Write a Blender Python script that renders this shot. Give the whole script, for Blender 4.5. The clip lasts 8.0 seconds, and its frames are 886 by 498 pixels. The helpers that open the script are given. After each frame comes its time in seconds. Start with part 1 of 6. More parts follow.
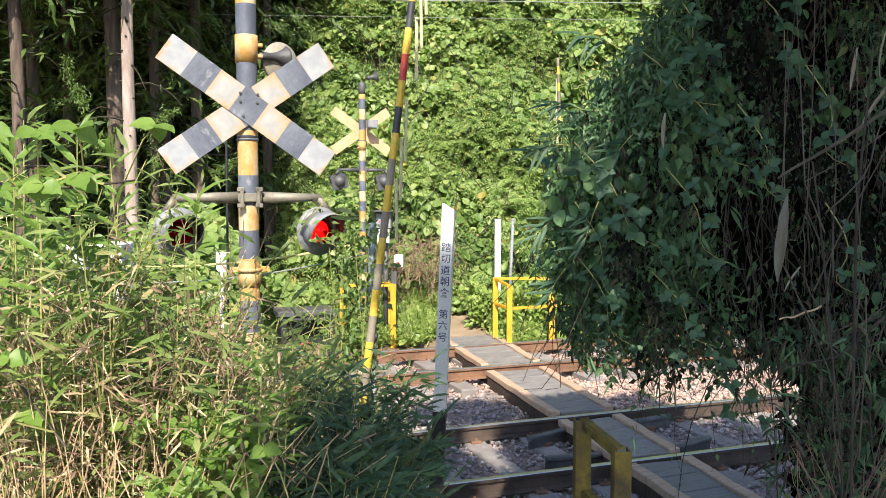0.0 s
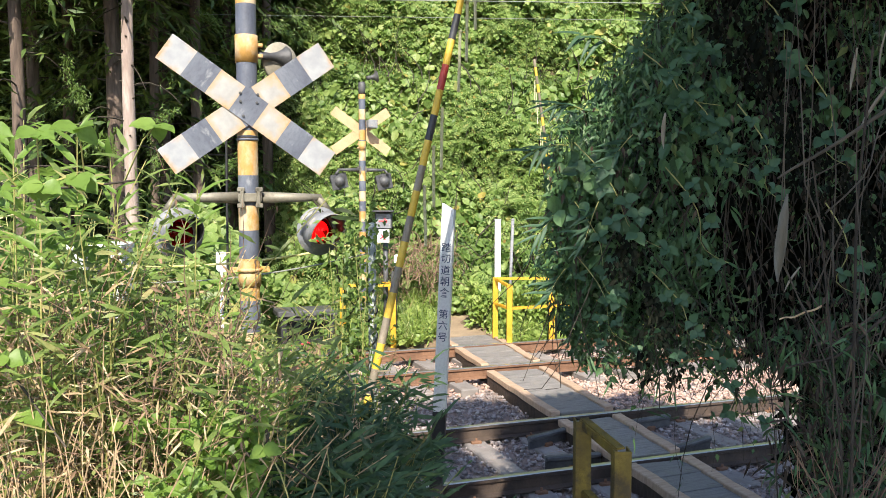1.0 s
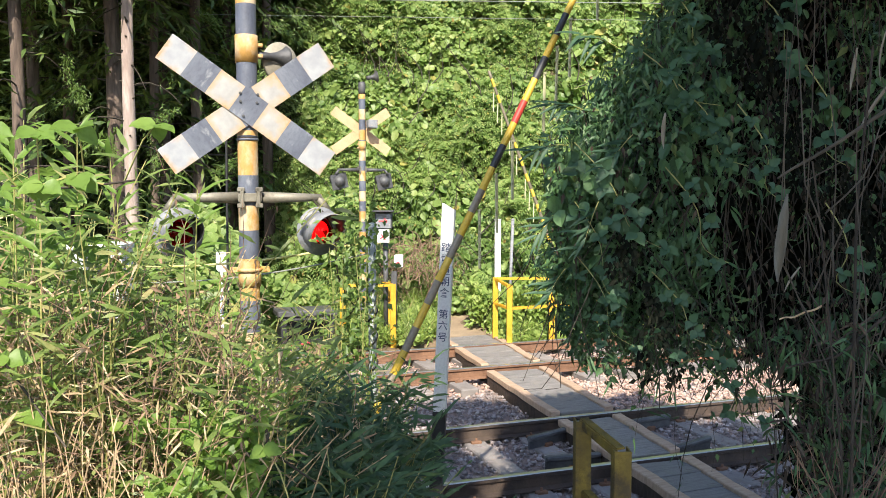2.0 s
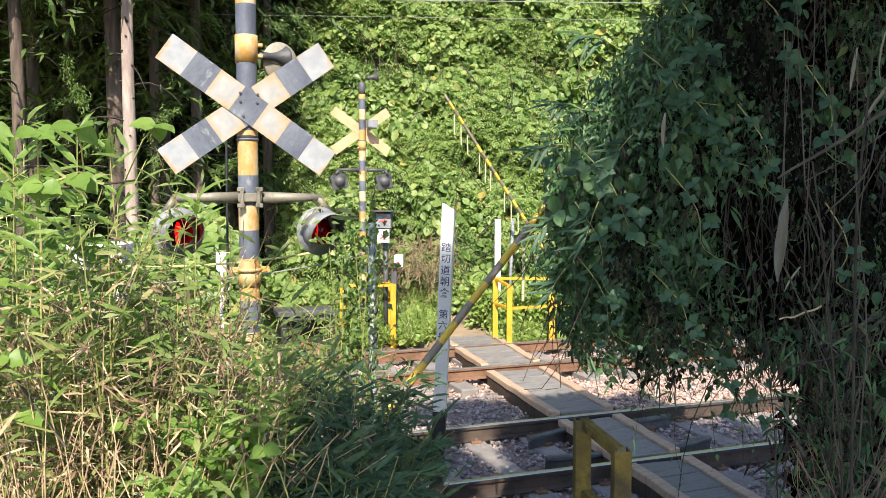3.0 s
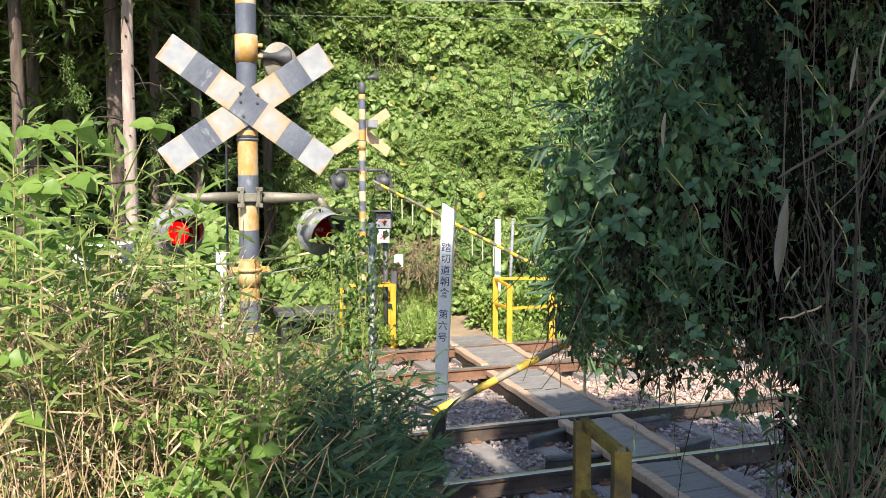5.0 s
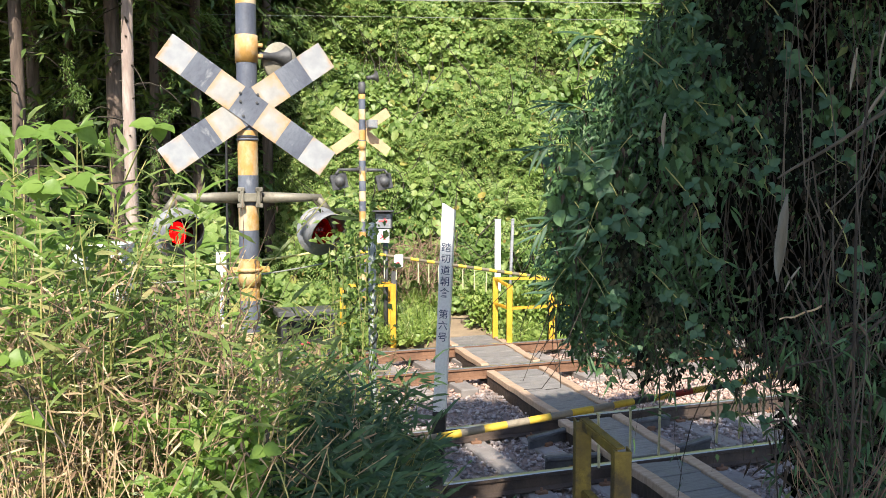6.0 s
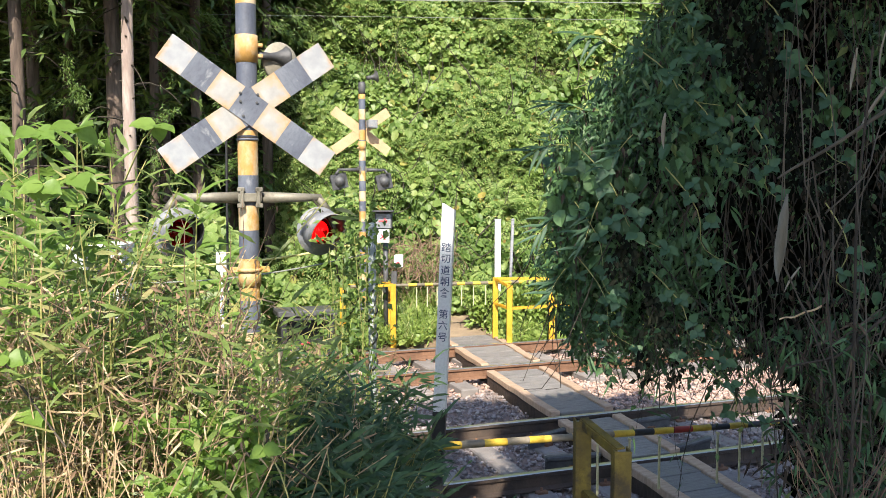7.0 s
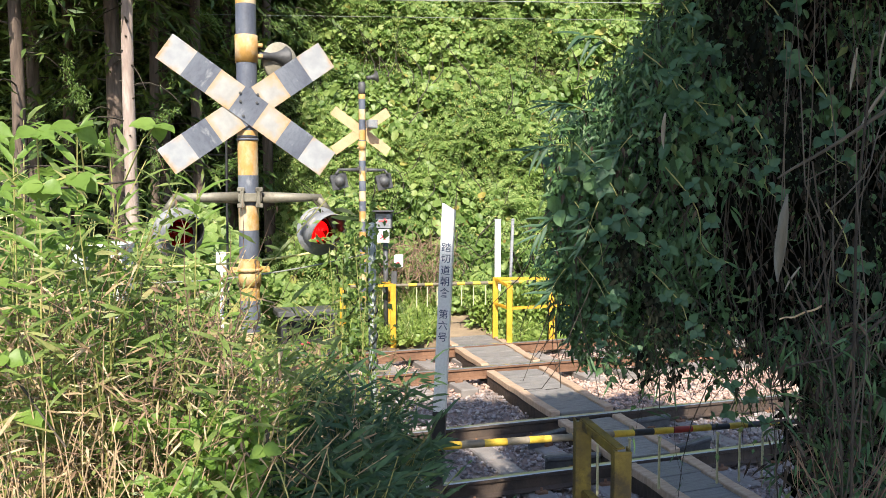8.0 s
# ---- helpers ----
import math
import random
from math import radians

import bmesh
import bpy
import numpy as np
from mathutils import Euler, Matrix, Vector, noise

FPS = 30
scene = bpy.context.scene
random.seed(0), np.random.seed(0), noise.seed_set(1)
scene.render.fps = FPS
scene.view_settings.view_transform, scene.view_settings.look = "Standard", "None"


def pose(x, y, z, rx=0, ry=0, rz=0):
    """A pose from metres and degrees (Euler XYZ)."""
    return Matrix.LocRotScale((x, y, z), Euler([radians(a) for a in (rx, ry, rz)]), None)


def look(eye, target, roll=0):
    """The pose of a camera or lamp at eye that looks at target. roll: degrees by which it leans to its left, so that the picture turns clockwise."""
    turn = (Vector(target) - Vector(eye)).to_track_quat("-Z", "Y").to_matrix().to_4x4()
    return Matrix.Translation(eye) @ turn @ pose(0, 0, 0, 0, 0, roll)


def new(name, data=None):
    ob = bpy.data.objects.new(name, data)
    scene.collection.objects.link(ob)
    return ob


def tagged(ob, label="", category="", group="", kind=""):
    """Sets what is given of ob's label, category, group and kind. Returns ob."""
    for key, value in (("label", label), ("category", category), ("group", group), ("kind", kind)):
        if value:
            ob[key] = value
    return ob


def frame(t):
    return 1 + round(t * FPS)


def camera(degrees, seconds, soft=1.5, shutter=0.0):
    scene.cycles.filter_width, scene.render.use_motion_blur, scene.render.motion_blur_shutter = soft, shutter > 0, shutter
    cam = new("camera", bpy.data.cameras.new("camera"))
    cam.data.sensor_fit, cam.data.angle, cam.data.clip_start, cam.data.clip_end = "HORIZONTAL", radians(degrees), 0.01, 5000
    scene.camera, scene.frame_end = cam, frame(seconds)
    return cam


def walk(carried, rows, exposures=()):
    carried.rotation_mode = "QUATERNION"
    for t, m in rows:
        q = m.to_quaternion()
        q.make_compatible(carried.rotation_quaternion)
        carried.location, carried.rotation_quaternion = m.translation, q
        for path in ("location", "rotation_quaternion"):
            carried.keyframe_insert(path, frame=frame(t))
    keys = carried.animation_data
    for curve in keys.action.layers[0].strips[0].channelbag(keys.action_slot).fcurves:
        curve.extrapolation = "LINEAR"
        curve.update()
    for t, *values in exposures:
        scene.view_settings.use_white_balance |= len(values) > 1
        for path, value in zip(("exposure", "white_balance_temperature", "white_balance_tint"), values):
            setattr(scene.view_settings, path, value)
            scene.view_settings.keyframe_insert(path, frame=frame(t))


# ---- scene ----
TAU = math.tau
TURN = 19.54                      # bearing of the railway against the camera's heading
TRK = pose(0, 0, 0, 0, 0, TURN)   # x along the rails, y across them
FAR_TURN = TURN + 0.9
FTRK = pose(0, 0, 0.07, 0, 0, FAR_TURN)
rng = np.random.default_rng(7)

# ---- camera, standing still ----
cam = camera(56.78, 8.0, 0.8)
walk(cam, [(0.0, pose(0, 0, 2.382, 86.2, 0, 0)), (8.0, pose(0, 0, 2.382, 86.2, 0, 0))])

# ---- sky, sun, exposure ----
SUN_EL, SUN_AZ = 42.0, 180.0      # azimuth clockwise from the camera's heading
world = bpy.data.worlds.new("sky")
scene.world = world
world.use_nodes = True
wn = world.node_tree.nodes
sky = wn.new("ShaderNodeTexSky")
sky.sky_type, sky.sun_disc = "NISHITA", False
sky.ozone_density = 3.0
sky.sun_elevation, sky.sun_rotation = radians(SUN_EL), radians(SUN_AZ)
world.node_tree.links.new(sky.outputs[0], wn["Background"].inputs[0])
wn["Background"].inputs[1].default_value = 0.135
sun = new("sun", bpy.data.lights.new("sun", "SUN"))
sun.data.energy, sun.data.angle, sun.data.color = 4.6, radians(0.53), (1.0, 0.92, 0.78)
sdir = Vector((math.sin(radians(SUN_AZ)) * math.cos(radians(SUN_EL)), math.cos(radians(SUN_AZ)) * math.cos(radians(SUN_EL)), math.sin(radians(SUN_EL))))
sun.matrix_world = look(sdir * 40, (0, 0, 0))
scene.view_settings.exposure = 1.12


# ---- materials ----
def nodes_of(name):
    m = bpy.data.materials.new(name)
    m.use_nodes = True
    return m, m.node_tree.nodes, m.node_tree.links, m.node_tree.nodes["Principled BSDF"]


def ramp(nd, lk, fac, stops):
    r = nd.new("ShaderNodeValToRGB")
    el = r.color_ramp.elements
    while len(el) < len(stops):
        el.new(0.5)
    for e, (p, c) in zip(el, stops):
        e.position, e.color = p, (*c, 1)
    lk.new(fac, r.inputs[0])
    return r.outputs[0]


def noise_tex(nd, lk, scale, detail=4, vec=None, rough=0.55):
    n = nd.new("ShaderNodeTexNoise")
    n.inputs["Scale"].default_value, n.inputs["Detail"].default_value, n.inputs["Roughness"].default_value = scale, detail, rough
    if vec is not None:
        lk.new(vec, n.inputs["Vector"])
    return n.outputs[0]


def mixc(nd, lk, fac, a, b):
    m = nd.new("ShaderNodeMix")
    m.data_type = "RGBA"
    for sock, v in ((m.inputs[0], fac), (m.inputs[6], a), (m.inputs[7], b)):
        if isinstance(v, (tuple, float, int)):
            sock.default_value = (*v, 1) if isinstance(v, tuple) else v
        else:
            lk.new(v, sock)
    return m.outputs[2]


def mat(name, c1, c2, scale=6.0, rough=0.7, metal=0.0, bump=0.3, bscale=40.0, stain=None, stretch=(1, 1, 1), perob=0.0):
    """Two tones at a broad scale, fine grain, a stain of its own shape, and fine relief."""
    m, nd, lk, bs = nodes_of(name)
    tc = nd.new("ShaderNodeTexCoord")
    mp = nd.new("ShaderNodeMapping")
    mp.inputs["Scale"].default_value = stretch
    lk.new(tc.outputs["Object"], mp.inputs[0])
    v = mp.outputs[0]
    col = ramp(nd, lk, noise_tex(nd, lk, scale, 5, v), [(0.35, c1), (0.68, c2)])
    fine = noise_tex(nd, lk, bscale, 6, v, 0.7)
    dark = tuple(x * 0.55 for x in c1)
    col = mixc(nd, lk, ramp(nd, lk, fine, [(0.45, (0, 0, 0)), (0.8, (0.55, 0.55, 0.55))]), col, dark)
    if stain:
        sc, ssc, lo = stain
        col = mixc(nd, lk, ramp(nd, lk, noise_tex(nd, lk, ssc, 6, v, 0.65), [(lo, (0, 0, 0)), (lo + 0.13, (0.9, 0.9, 0.9))]), col, sc)
    if perob:
        oi = nd.new("ShaderNodeObjectInfo")
        col = mixc(nd, lk, ramp(nd, lk, oi.outputs["Random"], [(0, (0, 0, 0)), (1, (perob, perob, perob))]), col, tuple(x * 0.35 for x in c2))
    lk.new(col, bs.inputs["Base Color"])
    bs.inputs["Roughness"].default_value, bs.inputs["Metallic"].default_value = rough, metal
    if bump:
        b = nd.new("ShaderNodeBump")
        b.inputs["Strength"].default_value, b.inputs["Distance"].default_value = bump, 0.01
        lk.new(fine, b.inputs["Height"])
        lk.new(b.outputs[0], bs.inputs["Normal"])
    return m


def leaf_mat(name, stops, transl=0.35, rough=0.45, gloss=0.5):
    m, nd, lk, bs = nodes_of(name)
    ge = nd.new("ShaderNodeNewGeometry")
    col = ramp(nd, lk, ge.outputs["Random Per Island"], stops)
    tc = nd.new("ShaderNodeTexCoord")
    patch = noise_tex(nd, lk, 1.1, 3, tc.outputs["Object"])
    col = mixc(nd, lk, ramp(nd, lk, patch, [(0.35, (0, 0, 0)), (0.7, (0.5, 0.5, 0.5))]), col, stops[len(stops) // 2][1])
    fine = noise_tex(nd, lk, 45, 3, tc.outputs["Object"])
    col = mixc(nd, lk, ramp(nd, lk, fine, [(0.5, (0, 0, 0)), (0.75, (0.35, 0.35, 0.35))]), col, tuple(x * 0.5 for x in stops[0][1]))
    lk.new(col, bs.inputs["Base Color"])
    bs.inputs["Roughness"].default_value = rough
    bs.inputs["Specular IOR Level"].default_value = gloss
    tr = nd.new("ShaderNodeBsdfTranslucent")
    lk.new(col, tr.inputs[0])
    mx = nd.new("ShaderNodeMixShader")
    mx.inputs[0].default_value = transl
    lk.new(bs.outputs[0], mx.inputs[1])
    lk.new(tr.outputs[0], mx.inputs[2])
    lk.new(mx.outputs[0], nd["Material Output"].inputs[0])
    return m


def plain(name, c, rough=0.5, metal=0.0, emit=0.0):
    m, nd, lk, bs = nodes_of(name)
    bs.inputs["Base Color"].default_value = (*c, 1)
    bs.inputs["Roughness"].default_value, bs.inputs["Metallic"].default_value = rough, metal
    if emit:
        bs.inputs["Emission Color"].default_value, bs.inputs["Emission Strength"].default_value = (*c, 1), emit
    return m


M = dict(
    yellow=mat("faded_yellow_paint", (0.46, 0.235, 0.05), (0.52, 0.33, 0.13), 5, 0.55, 0, 0.25, 60, ((0.52, 0.43, 0.30), 6, 0.46), (1, 1, 0.6)),
    yellow2=mat("yellow_paint", (0.54, 0.275, 0.014), (0.62, 0.355, 0.03), 5, 0.5, 0, 0.15, 60, ((0.35, 0.20, 0.08), 9, 0.66)),
    slate=mat("faded_black_paint", (0.075, 0.085, 0.12), (0.15, 0.165, 0.205), 6, 0.5, 0, 0.2, 70, ((0.30, 0.31, 0.33), 9, 0.58), (1, 1, 0.55)),
    sign_back=mat("bare_sign_back", (0.47, 0.30, 0.16), (0.56, 0.38, 0.22), 4, 0.6, 0, 0.1, 60, ((0.45, 0.22, 0.08), 9, 0.68)),
    rust_edge=mat("rust_edge", (0.50, 0.26, 0.08), (0.62, 0.38, 0.15), 20, 0.8),
    white=mat("white_paint", (0.78, 0.78, 0.77), (0.84, 0.84, 0.83), 6, 0.45, 0, 0.08, 60, ((0.55, 0.54, 0.50), 12, 0.70)),
    black=mat("black_paint", (0.018, 0.018, 0.02), (0.035, 0.035, 0.038), 8, 0.5),
    ink=plain("ink", (0.035, 0.05, 0.12), 0.6),
    grey=mat("grey_paint", (0.17, 0.175, 0.19), (0.27, 0.275, 0.29), 7, 0.55, 0, 0.2, 60, ((0.46, 0.40, 0.31), 16, 0.57)),
    dkgrey=mat("dark_grey_metal", (0.06, 0.06, 0.065), (0.12, 0.12, 0.12), 7, 0.55, 0.2, 0.2, 60, ((0.25, 0.22, 0.18), 14, 0.66)),
    armmetal=mat("weathered_galvanised_steel", (0.17, 0.155, 0.12), (0.29, 0.265, 0.215), 8, 0.6, 0.35, 0.25, 50, ((0.34, 0.18, 0.08), 10, 0.66)),
    pipe=mat("grey_green_pipe", (0.26, 0.29, 0.28), (0.40, 0.43, 0.41), 8, 0.5, 0.1, 0.15, 60, ((0.16, 0.17, 0.13), 9, 0.6)),
    bar_tan=mat("bleached_black_paint", (0.20, 0.17, 0.13), (0.32, 0.27, 0.205), 6, 0.6, 0, 0.1, 60),
    gong=mat("grey_beige_enamel", (0.24, 0.215, 0.17), (0.33, 0.30, 0.24), 6, 0.5, 0, 0.1, 60),
    bar_yellow=mat("barrier_yellow", (0.62, 0.40, 0.03), (0.70, 0.49, 0.08), 5, 0.5, 0, 0.1, 60),
    bar_black=mat("barrier_black", (0.028, 0.029, 0.034), (0.06, 0.06, 0.066), 6, 0.5, 0, 0.1, 60),
    bar_sand=mat("sun_bleached_barrier_paint", (0.13, 0.11, 0.075), (0.22, 0.185, 0.125), 6, 0.6, 0, 0.1, 60),
    bar_red=mat("barrier_red", (0.40, 0.04, 0.03), (0.50, 0.065, 0.045), 6, 0.5, 0, 0.05, 60),
    slat=mat("pale_yellow_plastic", (0.50, 0.47, 0.26), (0.58, 0.55, 0.36), 6, 0.5, 0, 0.05, 60),
    rust=mat("rail_rust", (0.13, 0.066, 0.038), (0.235, 0.125, 0.072), 5, 0.85, 0.1, 0.4, 60, ((0.14, 0.06, 0.035), 9, 0.6)),
    # darker copy of rust: the near track's shade put into the colour
    shaderust=mat("shade_darkened_rust", (0.045, 0.033, 0.028), (0.10, 0.07, 0.052), 5, 0.7, 0.2, 0.4, 60, ((0.15, 0.085, 0.055), 7, 0.62)),
    steel=mat("worn_rail_steel", (0.50, 0.48, 0.45), (0.68, 0.66, 0.62), 5, 0.3, 0.9, 0.05, 60, None, (0.15, 3, 1)),
    sleeper=mat("concrete_sleeper", (0.22, 0.19, 0.17), (0.31, 0.28, 0.26), 5, 0.9, 0, 0.4, 60, ((0.30, 0.17, 0.10), 6, 0.6), (1, 1, 1), 0.4),
    kerb=mat("ochre_kerb_timber", (0.40, 0.265, 0.175), (0.54, 0.385, 0.27), 5, 0.85, 0, 0.5, 30, ((0.30, 0.17, 0.10), 7, 0.58), (0.5, 5, 1), 0.25),
    deck=mat("worn_grey_deck_timber", (0.155, 0.14, 0.132), (0.37, 0.345, 0.325), 4, 0.7, 0, 0.9, 16, ((0.09, 0.07, 0.06), 4, 0.54), (0.7, 9, 1), 0.5),
    tar=mat("creosoted_timber", (0.035, 0.022, 0.016), (0.075, 0.05, 0.035), 6, 0.85, 0, 0.5, 30, None, (0.5, 4, 1)),
    soil=mat("leaf_littered_soil", (0.10, 0.068, 0.04), (0.20, 0.14, 0.085), 1.6, 0.95, 0, 0.8, 30, ((0.07, 0.09, 0.03), 1.1, 0.56)),
    ballast=mat("ballast_bed", (0.20, 0.145, 0.125), (0.34, 0.26, 0.23), 2.0, 0.95, 0, 1.0, 45, ((0.12, 0.08, 0.07), 22, 0.5)),
    path=mat("trodden_earth", (0.23, 0.165, 0.11), (0.37, 0.275, 0.18), 2.5, 0.95, 0, 0.7, 35, ((0.22, 0.18, 0.08), 4, 0.62)),
    bark=mat("cedar_bark", (0.06, 0.042, 0.033), (0.18, 0.13, 0.10), 3, 0.9, 0, 0.9, 16, ((0.10, 0.12, 0.07), 2.2, 0.62), (4, 4, 0.5)),
    bark_pale=mat("pale_pink_bark", (0.25, 0.185, 0.16), (0.44, 0.355, 0.31), 3, 0.9, 0, 0.8, 16, ((0.20, 0.13, 0.10), 5, 0.62), (3, 3, 0.6)),
    twig=mat("brown_twig", (0.03, 0.024, 0.018), (0.075, 0.06, 0.044), 6, 0.9),
    cane=mat("dry_cane", (0.40, 0.28, 0.16), (0.58, 0.43, 0.27), 4, 0.6, 0, 0.2, 40),
    deadstem=mat("reddish_dead_stem", (0.17, 0.10, 0.07), (0.30, 0.20, 0.13), 6, 0.9),
    greycane=mat("grey_brown_cane", (0.055, 0.046, 0.034), (0.12, 0.10, 0.072), 5, 0.8, 0, 0.2, 40),
    culm=mat("green_culm", (0.20, 0.22, 0.06), (0.42, 0.38, 0.14), 3, 0.5, 0, 0.2, 40),
    cable=plain("black_cable", (0.02, 0.02, 0.02), 0.5),
    rope=mat("yellow_rope", (0.55, 0.50, 0.14), (0.70, 0.66, 0.28), 20, 0.8),
    wire=plain("bare_wire", (0.26, 0.27, 0.24), 0.6, 0.2),
)


def board_mat(name, c1, c2, rust, inset):
    """Enamel on a board 1.056 x 0.161, rusted inwards from its edges."""
    m, nd, lk, bs = nodes_of(name)
    tc = nd.new("ShaderNodeTexCoord")
    sep = nd.new("ShaderNodeSeparateXYZ")
    lk.new(tc.outputs["Object"], sep.inputs[0])

    def math_node(op, a, b):
        k = nd.new("ShaderNodeMath")
        k.operation = op
        for s, v in zip(k.inputs, (a, b)):
            if isinstance(v, (int, float)):
                s.default_value = v
            else:
                lk.new(v, s)
        return k.outputs[0]

    rim = math_node("ABSOLUTE", sep.outputs[2], 0)
    end = math_node("SUBTRACT", math_node("ABSOLUTE", sep.outputs[0], 0), 0.528 - 0.0805)
    rim = math_node("MAXIMUM", rim, end)
    seam = math_node("PINGPONG", math_node("ADD", sep.outputs[0], 0.528), 0.0754)
    seam = math_node("SUBTRACT", 0.085, math_node("MULTIPLY", seam, 1.6))
    rim = math_node("MAXIMUM", rim, seam)
    wob = noise_tex(nd, lk, 9.0, 5, tc.outputs["Object"], 0.6)
    rim = math_node("ADD", rim, math_node("MULTIPLY", math_node("SUBTRACT", wob, 0.5), 0.16))
    col = ramp(nd, lk, noise_tex(nd, lk, 14, 5, tc.outputs["Object"]), [(0.35, c1), (0.7, c2)])
    col = mixc(nd, lk, ramp(nd, lk, rim, [(inset, (0, 0, 0)), (inset + 0.06, (0.8, 0.8, 0.8))]), col, rust)
    col = mixc(nd, lk, ramp(nd, lk, rim, [(0.083, (0, 0, 0)), (0.12, (0.7, 0.7, 0.7))]), col, (0.40, 0.17, 0.05))
    sp = noise_tex(nd, lk, 55, 4, tc.outputs["Object"], 0.7)
    col = mixc(nd, lk, ramp(nd, lk, sp, [(0.62, (0, 0, 0)), (0.72, (0.5, 0.5, 0.5))]), col, (0.35, 0.30, 0.24))
    lk.new(col, bs.inputs["Base Color"])
    bs.inputs["Roughness"].default_value = 0.42
    return m


M["sign_white"] = board_mat("white_enamel", (0.27, 0.28, 0.305), (0.36, 0.37, 0.39), (0.42, 0.27, 0.12), 0.060)
M["sign_cream"] = board_mat("rusting_white_enamel", (0.29, 0.285, 0.28), (0.375, 0.37, 0.365), (0.43, 0.27, 0.115), 0.036)
lm, nd, lk, bs = nodes_of("red_lens_glass")
bs.inputs["Base Color"].default_value = (0.36, 0.008, 0.010, 1)
bs.inputs["Roughness"].default_value = 0.12
tp = nd.new("ShaderNodeBsdfTransparent")
tp.inputs[0].default_value = (0.95, 0.06, 0.05, 1)
mx = nd.new("ShaderNodeMixShader")
mx.inputs[0].default_value = 0.6
lk.new(bs.outputs[0], mx.inputs[1]), lk.new(tp.outputs[0], mx.inputs[2]), lk.new(mx.outputs[0], nd["Material Output"].inputs[0])
M["red_lens"] = lm
M["glow"] = plain("lit_lamp", (1.0, 0.045, 0.06), 0.4, 0, 2.2)
M["unlit"] = plain("unlit_disc_face", (0.12, 0.02, 0.02), 0.4)
M["arrow_red"] = plain("red_arrow", (0.62, 0.08, 0.09), 0.5)

KUDZU = leaf_mat("sunlit_kudzu_leaf", [(0.0, (0.085, 0.17, 0.035)), (0.35, (0.20, 0.315, 0.08)), (0.75, (0.335, 0.44, 0.135)), (0.96, (0.46, 0.52, 0.20)), (1.0, (0.50, 0.40, 0.10))], 0.5)
SHRUB = leaf_mat("shrub_leaf", [(0.0, (0.06, 0.12, 0.024)), (0.5, (0.13, 0.215, 0.045)), (1.0, (0.23, 0.32, 0.085))], 0.45)
BAMBOO = leaf_mat("bamboo_grass_leaf", [(0.0, (0.09, 0.155, 0.035)), (0.5, (0.18, 0.26, 0.065)), (0.85, (0.29, 0.36, 0.11)), (1.0, (0.50, 0.42, 0.20))], 0.5, 0.4)
# Vine green taken darker so the thicket's shade sits partly in the colour.
DARKLEAF = leaf_mat("shade_deepened_vine_leaf", [(0.0, (0.012, 0.03, 0.012)), (0.4, (0.042, 0.10, 0.034)), (0.85, (0.10, 0.20, 0.07)), (0.95, (0.13, 0.22, 0.08)), (1.0, (0.20, 0.22, 0.06))], 0.3, 0.45)
DEADLEAF = leaf_mat("dead_brown_leaf", [(0.0, (0.03, 0.022, 0.018)), (0.6, (0.07, 0.053, 0.04)), (1.0, (0.17, 0.13, 0.095))], 0.12, 0.85, 0.15)
DRYBLADE = leaf_mat("dry_straw_blade", [(0.0, (0.28, 0.185, 0.10)), (0.6, (0.48, 0.35, 0.20)), (1.0, (0.64, 0.51, 0.33))], 0.25, 0.7)
BUSHLEAF = leaf_mat("bright_bush_leaf", [(0.0, (0.09, 0.18, 0.03)), (0.5, (0.17, 0.29, 0.05)), (1.0, (0.28, 0.40, 0.085))], 0.5)
# Darker copy of BAMBOO; the shade by the track is put into the colour.
SHADEBAMBOO = leaf_mat("shade_dark_bamboo_leaf", [(0.0, (0.022, 0.055, 0.022)), (0.5, (0.05, 0.105, 0.042)), (0.9, (0.085, 0.155, 0.06)), (1.0, (0.15, 0.19, 0.07))], 0.35, 0.4)
RUSSET = leaf_mat("russet_dead_leaf", [(0.0, (0.15, 0.095, 0.06)), (0.6, (0.32, 0.21, 0.13)), (1.0, (0.52, 0.39, 0.25))], 0.2, 0.8)
FRESHGRASS = leaf_mat("fresh_grass_blade", [(0.0, (0.16, 0.25, 0.05)), (0.5, (0.29, 0.40, 0.09)), (1.0, (0.42, 0.48, 0.15))], 0.45)
# Near-black leaf; its colour stands in for the unlit inside of the thicket.
GLOOM = leaf_mat("gloom_black_leaf", [(0.0, (0.006, 0.008, 0.006)), (0.6, (0.011, 0.014, 0.010)), (1.0, (0.026, 0.026, 0.018))], 0.1, 0.9, 0.05)
AUTUMN = leaf_mat("turning_yellow_leaf", [(0.0, (0.22, 0.14, 0.05)), (0.5, (0.36, 0.27, 0.07)), (1.0, (0.46, 0.40, 0.12))], 0.4)
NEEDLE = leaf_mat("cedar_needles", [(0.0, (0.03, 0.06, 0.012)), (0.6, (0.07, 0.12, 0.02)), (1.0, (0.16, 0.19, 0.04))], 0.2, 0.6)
STONE = leaf_mat("ballast_stone", [(0.0, (0.125, 0.10, 0.096)), (0.5, (0.25, 0.21, 0.20)), (1.0, (0.42, 0.38, 0.37))], 0.0, 0.9)
RUSTSTONE = leaf_mat("rust_dusted_stone", [(0.0, (0.24, 0.15, 0.12)), (0.5, (0.42, 0.29, 0.235)), (1.0, (0.56, 0.43, 0.37))], 0.0, 0.9)
BLUELEAF = leaf_mat("blue_green_vine_leaf", [(0.0, (0.03, 0.075, 0.035)), (0.6, (0.048, 0.11, 0.055)), (1.0, (0.075, 0.15, 0.05))], 0.25, 0.55)


